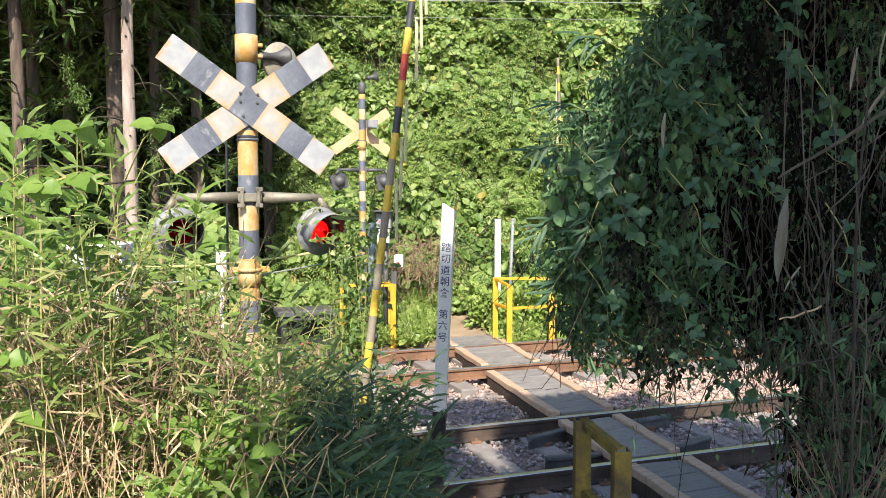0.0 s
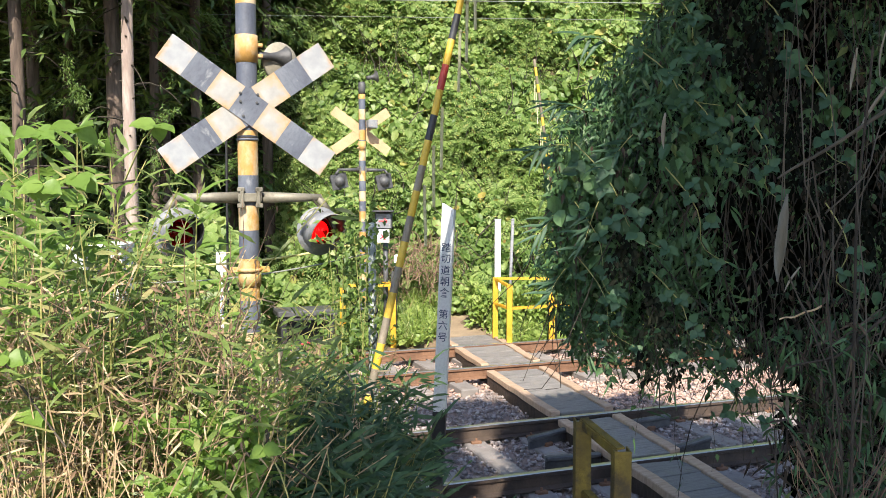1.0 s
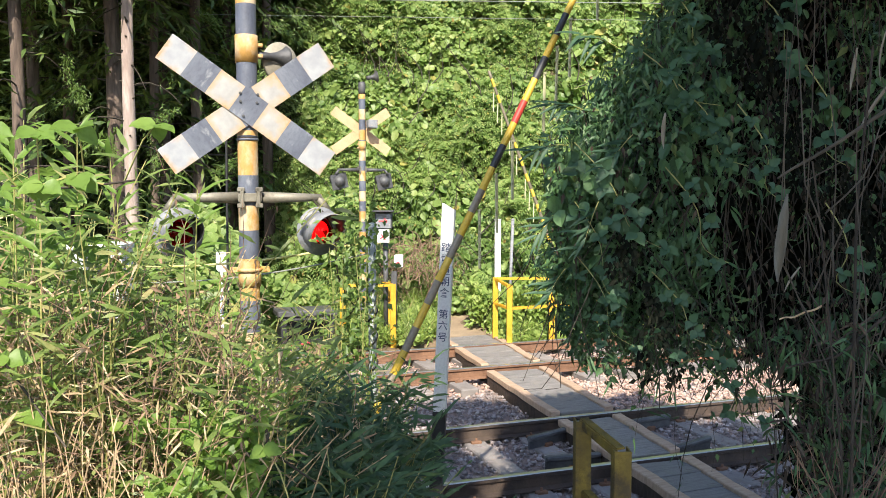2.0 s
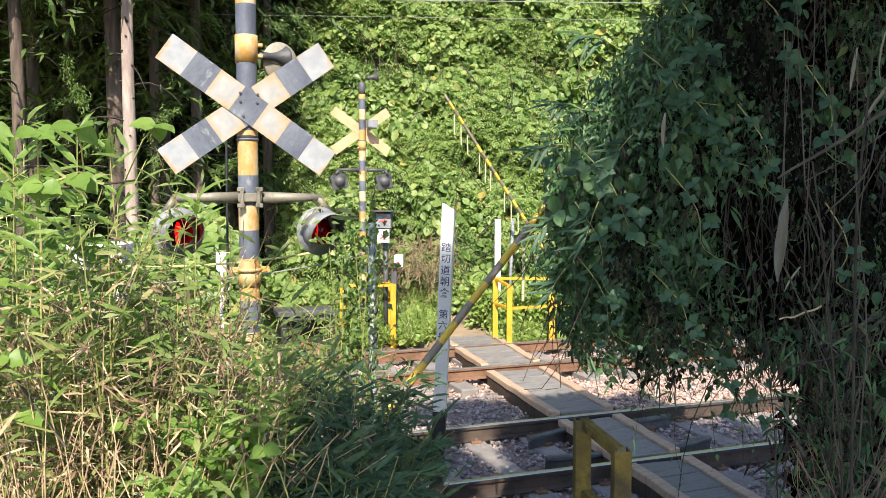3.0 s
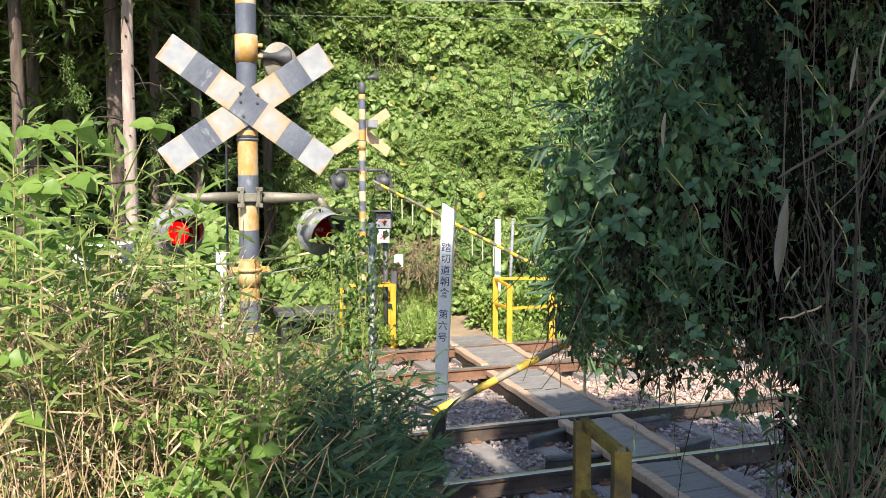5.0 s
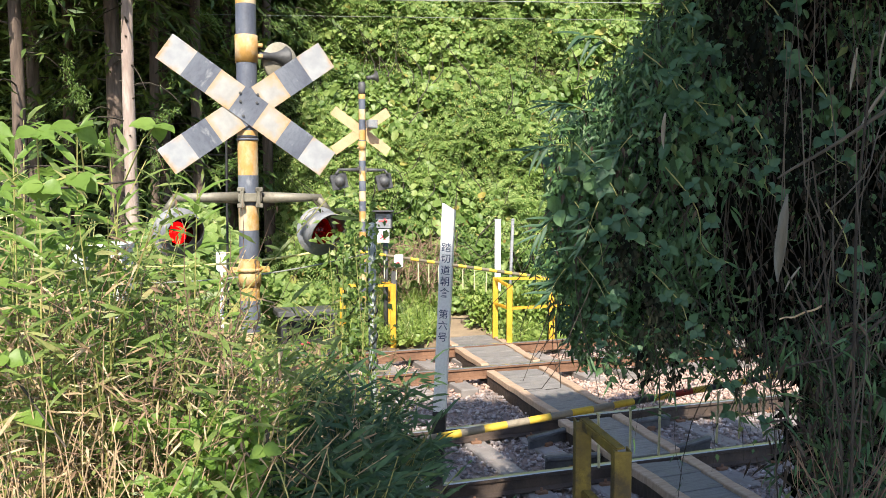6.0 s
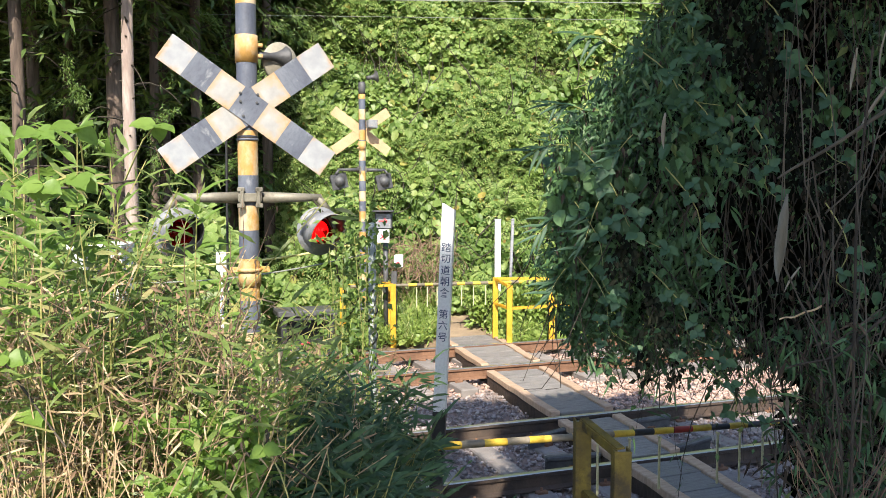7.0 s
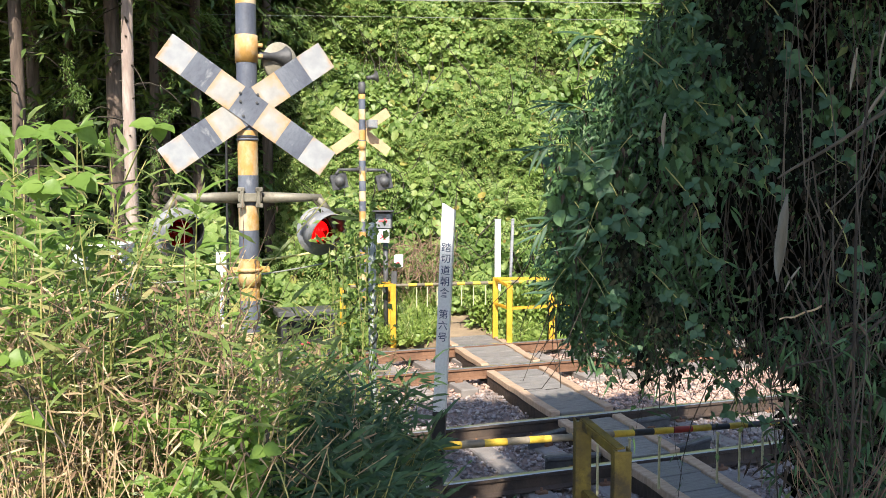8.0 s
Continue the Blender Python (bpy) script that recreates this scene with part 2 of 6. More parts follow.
# ---- mesh helpers ----
def part(name, bm, material, parent=None, label=""):
    me = bpy.data.meshes.new(name)
    bm.to_mesh(me)
    bm.free()
    for m in material if isinstance(material, (list, tuple)) else [material]:
        me.materials.append(m)
    ob = new(name, me)
    if parent is not None:
        ob.parent = parent
    if label:
        ob["label"] = label
    return ob


def thing(name, m, label, category, group="", kind=""):
    ob = new(name)
    ob.empty_display_size = 0.1
    ob.matrix_basis = m
    return tagged(ob, label, category, group, kind)


def box(bm, sx, sy, sz, m=Matrix(), bevel=0.004, mi=0):
    r = bmesh.ops.create_cube(bm, size=1, matrix=m @ Matrix.Diagonal((sx, sy, sz, 1)))
    vs = r["verts"]
    fs = {f for v in vs for f in v.link_faces}
    for f in fs:
        f.material_index = mi
    if bevel:
        es = list({e for v in vs for e in v.link_edges})
        bmesh.ops.bevel(bm, geom=es, offset=bevel, segments=1, affect="EDGES", material=mi)
    return bm


def cyl(bm, r1, r2, h, m=Matrix(), seg=20, cap=True, mi=0):
    """Stands on the origin of m and rises along its z."""
    r = bmesh.ops.create_cone(bm, cap_ends=cap, segments=seg, radius1=r1, radius2=r2, depth=h, matrix=m @ Matrix.Translation((0, 0, h / 2)))
    for f in {f for v in r["verts"] for f in v.link_faces}:
        f.smooth, f.material_index = len(f.verts) == 4, mi
    return bm


def lathe(bm, prof, m=Matrix(), seg=28, arc=(0, TAU), mi=0):
    """Turns a profile of (radius, height) round z."""
    full = abs(arc[1] - arc[0] - TAU) < 1e-6
    k = seg if full else seg + 1
    rows = []
    for j in range(k):
        an = arc[0] + (arc[1] - arc[0]) * j / seg
        rows.append([bm.verts.new(m @ Vector((r * math.cos(an), r * math.sin(an), z))) for r, z in prof])
    for j in range(seg):
        a, b = rows[j], rows[(j + 1) % k]
        for i in range(len(prof) - 1):
            f = bm.faces.new((a[i], b[i], b[i + 1], a[i + 1]))
            f.smooth, f.material_index = True, mi
    return bm


def from_arrays(name, v, f, material, smooth=False):
    me = bpy.data.meshes.new(name)
    me.from_pydata(v, [], f)
    for m in material if isinstance(material, (list, tuple)) else [material]:
        me.materials.append(m)
    if smooth:
        me.polygons.foreach_set("use_smooth", np.ones(len(me.polygons), bool))
    return me


def tubes(paths, radii, sides=5):
    """Arrays of vertices and quads for many thin stems; paths: (k, 3) arrays, radii: (start, end)."""
    vs, fs, o = [], [], 0
    for p, (r0, r1) in zip(paths, radii):
        p = np.asarray(p, float)
        k = len(p)
        d = np.gradient(p, axis=0)
        d /= np.linalg.norm(d, axis=1)[:, None] + 1e-9
        ref = np.array([0.31, 0.95, 0.05]) if abs(d[0, 2]) > 0.8 else np.array([0.0, 0.05, 1.0])
        a = np.cross(d, ref)
        a /= np.linalg.norm(a, axis=1)[:, None] + 1e-9
        b = np.cross(d, a)
        r = np.linspace(r0, r1, k)
        an = np.arange(sides) * TAU / sides
        ring = p[:, None] + r[:, None, None] * (np.cos(an)[None, :, None] * a[:, None] + np.sin(an)[None, :, None] * b[:, None])
        vs.append(ring.reshape(-1, 3))
        i = np.arange(k - 1)[:, None] * sides
        j = np.arange(sides)[None]
        j2 = (j + 1) % sides
        fs.append(np.stack([i + j, i + j2, i + sides + j2, i + sides + j], -1).reshape(-1, 4) + o)
        o += k * sides
    return np.concatenate(vs), np.concatenate(fs)


# leaf outlines: (along, across, lift)
BROAD = (np.array([(0, 0, 0), (0.18, 0.42, 0.05), (0.55, 0.47, 0.07), (0.84, 0.24, 0.0), (1, 0, -0.10), (0.84, -0.24, 0.0), (0.55, -0.47, 0.07), (0.18, -0.42, 0.05), (0.45, 0, -0.07)], float),
         np.array([(8, 0, 1), (8, 1, 2), (8, 2, 3), (8, 3, 4), (8, 4, 5), (8, 5, 6), (8, 6, 7), (8, 7, 0)]))
BIGLEAF = (np.array([(0, 0, 0)] + [(x, s * y, z) for s in (1, -1) for x, y, z in ((0.03, 0.2, 0.03), (0.17, 0.43, 0.08), (0.38, 0.5, 0.04), (0.55, 0.40, 0.08), (0.72, 0.30, 0.02), (0.88, 0.13, 0.0))] + [(1, 0, -0.14), (0.25, 0, -0.06), (0.5, 0, -0.08), (0.75, 0, -0.09)], float),
           np.array([t if s == 0 else (t[0], t[2], t[1]) for s in (0, 1) for t in [tuple(q + 6 * s if 1 <= q <= 6 else q for q in w) for w in ((0, 14, 1), (14, 2, 1), (14, 3, 2), (14, 15, 3), (15, 4, 3), (15, 16, 4), (16, 5, 4), (16, 6, 5), (16, 13, 6))]]))
OVATE = (np.array([(0, 0, 0), (0.35, 0.45, 0.08), (1, 0, -0.1), (0.35, -0.45, 0.08), (0.5, 0, -0.04)], float),
         np.array([(4, 0, 1), (4, 1, 2), (4, 2, 3), (4, 3, 0)]))
LANCE = (np.array([(0, 0, 0), (0.3, 0.5, 0.2), (0.3, -0.5, 0.2), (0.68, 0.36, -0.1), (0.68, -0.36, -0.1), (1, 0, -1.2)], float),
         np.array([(0, 2, 1), (1, 2, 4), (1, 4, 3), (3, 4, 5)]))
BLADE = (np.array([(0, 0, 0), (0.22, 0.5, 0.16), (0.22, -0.5, 0.16), (0.22, 0, -0.02), (0.55, 0.42, 0.0), (0.55, -0.42, 0.0), (0.55, 0, -0.2), (0.8, 0.22, -0.5), (0.8, -0.22, -0.5), (0.8, 0, -0.62), (1, 0, -1.2)], float),
         np.array([(0, 3, 1), (0, 2, 3), (1, 3, 6), (1, 6, 4), (3, 2, 5), (3, 5, 6), (4, 6, 9), (4, 9, 7), (6, 5, 8), (6, 8, 9), (7, 9, 10), (9, 8, 10)]))
NARROW = (np.array([(0, 0, 0), (0.4, 0.5, 0.2), (0.4, -0.5, 0.2), (1, 0, -0.5)], float), np.array([(0, 2, 1), (1, 2, 3)]))


def unit(a):
    return a / (np.linalg.norm(a, axis=-1, keepdims=True) + 1e-9)


def leaves(shape, p, d, up, length, width):
    """Arrays for many leaves at p that point along d, with their upper side towards up."""
    tv, tf = shape
    d = unit(d)
    s = unit(np.cross(d, up))
    n = np.cross(s, d)
    v = (p[:, None] + tv[None, :, 0:1] * (length[:, None, None] * d[:, None])
         + tv[None, :, 1:2] * (width[:, None, None] * s[:, None]) + tv[None, :, 2:3] * (width[:, None, None] * n[:, None]))
    k = len(tv)
    f = tf[None] + (np.arange(len(p)) * k)[:, None, None]
    return v.reshape(-1, 3), f.reshape(-1, 3)


def join(*vf):
    """Joins several (verts, faces) of one face size."""
    vs, fs, o = [], [], 0
    for v, f in vf:
        vs.append(v), fs.append(f + o)
        o += len(v)
    return np.concatenate(vs), np.concatenate(fs)


def stuff(name, vf, material, label, category, parent=None, smooth=False):
    ob = new(name, from_arrays(name, vf[0], vf[1], material, smooth))
    if parent is not None:
        ob.parent = parent
        return ob
    return tagged(ob, label, category, "", "stuff")


def rand(n, lo=0.0, hi=1.0):
    return rng.uniform(lo, hi, n)


def lump(p, scale, seed=0.0):
    """Smooth noise in about -1..1 for an array of points."""
    q = np.asarray(p) * scale + seed
    return (np.sin(q[:, 0] * 1.7 + 1.3 * np.sin(q[:, 1] * 1.1 + q[:, 2])) + np.sin(q[:, 1] * 2.1 + 1.7 * np.sin(q[:, 2] * 1.3 + 0.7 * q[:, 0])) + np.sin(q[:, 2] * 1.9 + 1.1 * np.sin(q[:, 0] * 1.9 + 2))) / 3


def scatter_dirs(n, out, spread, droop):
    d = np.asarray(out, float) + rng.normal(0, spread, (n, 3))
    d[:, 2] -= droop
    return unit(d)


# ---- ground: one sheet, low at the track bed, rising to the hillside ----
def ground_z(x, y):
    a = radians(TURN)
    d = -math.sin(a) * x + math.cos(a) * y
    pts = [(-200, 0.8), (0.5, 0.8), (3.0, 0.45), (4.9, -0.12), (5.4, -0.24), (12.0, -0.22), (12.6, 0.02), (13.4, 0.12), (16, 0.3), (400, 0.4)]
    z = np.interp(d, [p[0] for p in pts], [p[1] for p in pts])
    foot = 15.6 + 9.5 / (1 + np.exp((x + 4.2) * 2.2))
    rise = np.clip((y - foot) * 1.9, 0, 14 + 3 * np.sin(x * 0.11))
    return z + rise


def build_ground():
    xs = np.concatenate([np.linspace(-400, -30, 8), np.linspace(-24, 24, 97), np.linspace(30, 400, 8)])
    ys = np.concatenate([np.linspace(-300, -12, 8), np.linspace(-8, 32, 101), np.linspace(40, 500, 8)])
    X, Y = np.meshgrid(xs, ys)
    Z = np.array([[ground_z(x, y) for x in xs] for y in ys])
    near = (np.abs(X) < 24) & (Y < 32)
    Z = Z + np.where(near, 0.03 * np.sin(X * 3.1 + Y * 1.7) * np.sin(Y * 2.3), 0)
    v = np.stack([X, Y, Z], -1).reshape(-1, 3)
    w = len(xs)
    i = (np.arange(len(ys) - 1)[:, None] * w + np.arange(w - 1)[None]).reshape(-1)
    f = np.stack([i, i + 1, i + w + 1, i + w], -1)
    ob = new("ground", from_arrays("ground", v, f, M["soil"], True))
    tagged(ob, "brown leaf-littered soil rising into a wooded bank", "ground", "", "structure")


build_ground()

# ---- ballast bed and stones ----
bm = bmesh.new()
ring = [(4.95, -0.30), (5.35, -0.21), (12.0, -0.19), (12.5, -0.12)]
seg = 40
rows = [[bm.verts.new(TRK @ Vector((-30 + 60 * j / seg, d, z + 0.012 * math.sin(j * 2.3 + d * 3)))) for d, z in ring] for j in range(seg + 1)]
for j in range(seg):
    for i in range(3):
        bm.faces.new((rows[j][i], rows[j + 1][i], rows[j + 1][i + 1], rows[j][i + 1]))
tagged(part("ballast_bed", bm, M["ballast"]), "pinkish grey crushed stone ballast bed", "ballast", "", "structure")

ico = bmesh.new()
bmesh.ops.create_icosphere(ico, subdivisions=1, radius=1)
ICO_V = np.array([v.co[:] for v in ico.verts])
ICO_F = np.array([[v.index for v in f.verts] for f in ico.faces])
ico.free()


def stones(n, s, d, z, size):
    k = len(ICO_V)
    c = np.stack([rand(n, *s), rand(n, *d), rand(n, *z)], -1)
    a = radians(TURN)
    c = np.stack([c[:, 0] * math.cos(a) - c[:, 1] * math.sin(a), c[:, 0] * math.sin(a) + c[:, 1] * math.cos(a), c[:, 2]], -1)
    r = rand(n, *size)
    sc = rng.uniform(0.6, 1.25, (n, 1, 3)) * np.array([1, 1, 0.75])
    jit = 1 + rng.normal(0, 0.16, (n, k, 1))
    an = rand(n, 0, TAU)
    v = ICO_V[None] * sc * jit * r[:, None, None]
    ca, sa = np.cos(an)[:, None], np.sin(an)[:, None]
    v = np.stack([v[..., 0] * ca - v[..., 1] * sa, v[..., 0] * sa + v[..., 1] * ca, v[..., 2]], -1) + c[:, None]
    f = ICO_F[None] + (np.arange(n) * k)[:, None, None]
    return v.reshape(-1, 3), f.reshape(-1, 3)


stuff("ballast_stones", join(stones(17000, (1.0, 8.5), (5.2, 9.8), (-0.215, -0.170), (0.014, 0.029)),       stones(3500, (-6, 1.2), (8.0, 12.2), (-0.20, -0.17), (0.028, 0.05))), STONE, "loose crushed pink and grey ballast stones", "ballast")

stuff("rust_dusted_stones", join(stones(9000, (1.0, 11), (9.6, 12.4), (-0.205, -0.160), (0.016, 0.032)), stones(5000, (5.2, 9.5), (8.0, 9.7), (-0.195, -0.150), (0.016, 0.030))),
      RUSTSTONE, "pinkish ballast stones stained by brake dust", "ballast")


# ---- tracks ----
def rail_mesh(length):
    bm = bmesh.new()
    half = [(0.064, -0.153), (0.064, -0.143), (0.012, -0.128), (0.009, -0.045), (0.0325, -0.034), (0.0325, -0.007), (0.024, 0.0)]
    prof = half + [(-x, z) for x, z in reversed(half)]
    a = [bm.verts.new((-length / 2, y, z)) for y, z in prof]
    b = [bm.verts.new((length / 2, y, z)) for y, z in prof]
    k = len(prof)
    for i in range(k):
        f = bm.faces.new((a[i], a[(i + 1) % k], b[(i + 1) % k], b[i]))
        f.material_index = 1 if i in (5, 6, 7) else 0
    bm.faces.new(a[::-1]), bm.faces.new(b)
    bmesh.ops.recalc_face_normals(bm, faces=bm.faces)
    return bm


def build_track(m, d0, s0, s1, label, web):
    tr = thing("railway_track", m @ pose((s0 + s1) / 2, d0 + 0.75, 0), label, "railway track", "tracks", "structure")
    for y in (-0.75, 0.75):
        r = part("rail", rail_mesh(s1 - s0), [M[web], M["steel"]], tr, "rusty rail with a worn bright head")
        r.location = (0, y, 0)
    bm = bmesh.new()
    box(bm, 0.24, 2.5, 0.16, Matrix(), 0.015)
    base = part("sleeper", bm, M["sleeper"], tr, "weathered concrete sleeper")
    cb = bmesh.new()
    for sy in (-1, 1):
        box(cb, 0.11, 0.05, 0.035, pose(0, sy * 0.09, 0), 0.008)
        cyl(cb, 0.014, 0.012, 0.045, pose(0, sy * 0.09, 0.0), 8)
    clip = part("rail_clip", cb, M["rust"], base, "rusty rail clips")
    n = int((s1 - s0) / 0.62)
    clips = [clip]
    for i in range(n):
        if i == 0:
            ob = base
        else:
            ob = new("sleeper", base.data)
            ob.parent = tr
        ob.location = (-(s1 - s0) / 2 + 0.3 + i * 0.62, 0, -0.246 + 0.004 * math.sin(i * 7))
        ob.rotation_euler = (0, 0, 0.012 * math.sin(i * 3.3))
        for y in (-0.75, 0.75):
            if i == 0 and y < 0:
                c = clip
            else:
                c = new("rail_clip", clip.data)
                c.parent = ob
            c.location = (0, y, 0.088)
    return tr


build_track(TRK, 6.25, -9, 13, "near railway track of dark rails on concrete sleepers", "shaderust")
build_track(FTRK, 10.05, -10, 16, "farther railway track of rusty rails on concrete sleepers", "rust")

# ---- timber crossing deck ----
LEFT_SLOPE, RIGHT_SLOPE = 0.072, 0.120


def left_edge(d):
    return 3.83 + (d - 5.35) * LEFT_SLOPE


def deck_width(d):
    return 0.67 + (d - 5.35) * (RIGHT_SLOPE - LEFT_SLOPE)


def build_deck(d0, d1, z, label):
    """One timber panel of the footpath: planks along the rails, a kerb timber on either side, dark flanks."""
    dk = thing("crossing_deck", TRK @ pose(left_edge((d0 + d1) / 2), (d0 + d1) / 2, z), label, "crossing deck", "timber deck panels of the footpath")
    n = max(2, round((d1 - d0) / 0.40))
    w = (d1 - d0) / n
    mid = (d0 + d1) / 2
    for i in range(n):
        dd = (i + 0.5) * w - (d1 - d0) / 2
        full = deck_width(mid + dd)
        bm = bmesh.new()
        box(bm, full - 0.235, w - 0.010, 0.07, Matrix(), 0.004)
        bmesh.ops.subdivide_edges(bm, edges=[e for e in bm.edges if e.calc_length() > 0.2], cuts=3, use_grid_fill=True)
        for v in bm.verts:
            v.co.z += 0.003 * math.sin(v.co.x * 9 + i * 4.1) * math.sin(v.co.y * 14 + i)
        p = part("plank", bm, M["deck"], dk)
        p.location = (full / 2 + dd * LEFT_SLOPE, dd, -0.046 + 0.006 * math.sin(i * 5.1 + d0))
        p.rotation_euler = (0.012 * math.sin(i * 2.3 + d0), 0.006 * math.sin(i * 4.9), 0.005 * math.sin(i * 3.7))
    for x, wk, slope in ((0.062, 0.115, LEFT_SLOPE), (deck_width(mid) - 0.062, 0.115, RIGHT_SLOPE)):
        bm = bmesh.new()
        box(bm, wk, d1 - d0, 0.075, Matrix(), 0.008)
        bmesh.ops.subdivide_edges(bm, edges=[e for e in bm.edges if e.calc_length() > 0.4], cuts=7, use_grid_fill=True)
        for v in bm.verts:
            v.co.x += v.co.y * slope + 0.004 * math.sin(v.co.y * 11 + d0)
            v.co.z += 0.004 * math.sin(v.co.y * 7 + x * 9 + d0)
        k = part("kerb_timber", bm, M["kerb"], dk, "ochre timber kerb, worn smooth")
        k.location = (x, 0, -0.022)
        bm = bmesh.new()
        box(bm, wk - 0.02, (d1 - d0) - 0.02, 0.16, Matrix(), 0.006)
        for v in bm.verts:
            v.co.x += v.co.y * slope
        k = part("bearer", bm, M["tar"], dk, "tarred timber bearer")
        k.location = (x, 0, -0.14)


build_deck(4.75, 6.16, -0.005, "grey timber deck panel with ochre kerbs before the rail")
build_deck(6.36, 7.64, -0.005, "grey timber deck panel with ochre kerbs between the rails")
build_deck(7.84, 10.02, 0.02, "long grey timber deck panel between the two tracks")
build_deck(10.24, 11.52, 0.06, "grey timber deck panel with ochre kerbs on the far track")
build_deck(11.70, 12.55, 0.06, "short timber deck panel leading to the earth path")


def build_guard(m, label, flip=1):
    g = thing("guard_rail_end", m, label, "guard rail", "flared guard rail ends")
    bm = bmesh.new()
    box(bm, 0.55, 0.065, 0.05, pose(0, 0, -0.03), 0.012)
    box(bm, 0.55, 0.02, 0.09, pose(0, 0, -0.09), 0.004)
    part("bar", bm, M["dkgrey"], g)
    bm = bmesh.new()
    box(bm, 0.10, 0.14, 0.05, pose(0, 0.03, -0.13), 0.01)
    part("chair", bm, M["rust"], g, "rusty cast chair")
    return g


for s, d, tn in ((3.74, 7.36, 20), (3.64, 6.64, -6), (5.05, 7.50, 8), (4.95, 6.62, 18)):
    build_guard(TRK @ pose(s, d, -0.02, 0, 0, tn), "dark steel guard rail end flared off the running rail")

# earth path beyond the far track
bm = bmesh.new()
pv = [[bm.verts.new(TRK @ Vector((4.36 + 0.40 * (d - 12.5) + 0.93 * e + 0.08 * math.sin(d * 4 + e), d, 0.035 + 0.09 * (d - 12.4)))) for e in (0.08, 0.3, 0.6, 0.85)] for d in np.linspace(12.45, 14.6, 12)]
for a, b in zip(pv, pv[1:]):
    for i in range(3):
        bm.faces.new((a[i], a[i + 1], b[i + 1], b[i]))
tagged(part("footpath", bm, M["path"]), "trodden earth footpath leaving the crossing", "path", "", "structure")


# ---- crossing warning posts ----
def stripes(bm, r, zs, first, m=Matrix(), seg=24):
    """A pole in painted bands between the heights zs; material indices alternate."""
    lathe(bm, [(0, zs[0])] + [(r, z) for z in zs] + [(0, zs[-1])], m, seg)
    for f in bm.faces:
        z = (m.inverted() @ f.calc_center_median()).z
        f.material_index = (first + sum(z > q for q in zs[1:-1])) % 2


def board_mesh(length, width, thick, segments, mats):
    bm = bmesh.new()
    n = segments
    for i in range(n):
        w = length / n
        box(bm, w, thick, width, pose(-length / 2 + (i + 0.5) * w, 0, 0), 0, mats[i])
    bmesh.ops.remove_doubles(bm, verts=bm.verts, dist=0.0005)
    for f in list(bm.faces):
        f.normal_update()
        if abs(f.normal.y) < 0.5 and (abs(f.normal.z) > 0.5 or abs(f.calc_center_median().x) > length / 2 - 0.001):
            f.material_index = 3
    inner = [f for f in bm.faces if abs(f.normal.x) > 0.5 and abs(f.calc_center_median().x) < length / 2 - 0.001]
    bmesh.ops.delete(bm, geom=inner, context="FACES")
    return bm


def lamp_unit(parent, x, z, y, dark=False, label="grey hooded red crossing lamp"):
    """A round grey housing with a drooping tunnel hood; the lens looks along -y. The two-faced disc inside is added and
    turns to mimic blinking.
    """
    h = part("lamp_housing", lathe(bmesh.new(), [(0.0, -0.095), (0.05, -0.09), (0.09, -0.05), (0.10, 0.0), (0.138, 0.003), (0.140, 0.012), (0.10, 0.016), (0.10, 0.03), (0.075, 0.034)], pose(0, 0, 0, 90)), [M["grey"], M["black"]], parent, label)
    bm = bmesh.new()
    bm.from_mesh(h.data)
    lathe(bm, [(0.075, 0.034), (0.074, -0.04), (0.05, -0.08), (0.0, -0.085)], pose(0, 0, 0, 90), mi=1)
    bm.to_mesh(h.data)
    bm.free()
    h.matrix_basis = pose(x, y, z, 0, 0, 14)
    if dark:
        h.data.materials[0] = M["dkgrey"]
    if dark:
        bm = bmesh.new()
        box(bm, 0.30, 0.012, 0.26, pose(0, 0.012, 0.0, 0, 12, 0), 0.01)
        part("backing_board", bm, M["dkgrey"], h, "dark backing board")
    bm = bmesh.new()
    n = 28
    prev = None
    for j in range(n + 1):
        an = radians(-52 + 284 * j / n)
        reach = 0.05 + 0.15 * max(0.0, (math.sin(an) + 0.62) / 1.62) ** 0.7
        ring = []
        for r0, yy in ((0.112, -0.012), (0.108, -0.012 - reach * 0.5), (0.102, -0.012 - reach), (0.098, -0.012 - reach), (0.104, -0.012 - reach * 0.5), (0.107, -0.012)):
            ring.append(bm.verts.new((r0 * math.cos(an), yy, r0 * math.sin(an))))
        if prev:
            for i in range(6):
                f = bm.faces.new((prev[i], prev[(i + 1) % 6], ring[(i + 1) % 6], ring[i]))
                f.material_index = 0 if i < 3 else 1
                f.smooth = True
        prev = ring
    bmesh.ops.recalc_face_normals(bm, faces=bm.faces)
    part("hood", bm, [M["dkgrey"] if dark else M["grey"], M["dkgrey"]], h, "flaking grey hood, dark inside")
    bm = lathe(bmesh.new(), [(0.074, 0.0), (0.068, 0.012), (0.045, 0.022), (0.0, 0.028)], pose(0, -0.036, 0, 90))
    part("lens", bm, M["red_lens"], h, "domed red glass lens")
    # added disc: one face glows, the other is dark
    bm = lathe(bmesh.new(), [(0.0, 0.004), (0.058, 0.004), (0.062, 0.0)], pose(0, 0, 0, 90), mi=0)
    lathe(bm, [(0.062, 0.0), (0.058, -0.004), (0.0, -0.004)], pose(0, 0, 0, 90), mi=1)
    bc = part("turning_beacon", bm, [M["glow"], M["unlit"]], h, "added red disc, glowing on one side, turned to mimic blinking")
    bc.location = (0, 0, 0)
    return bc


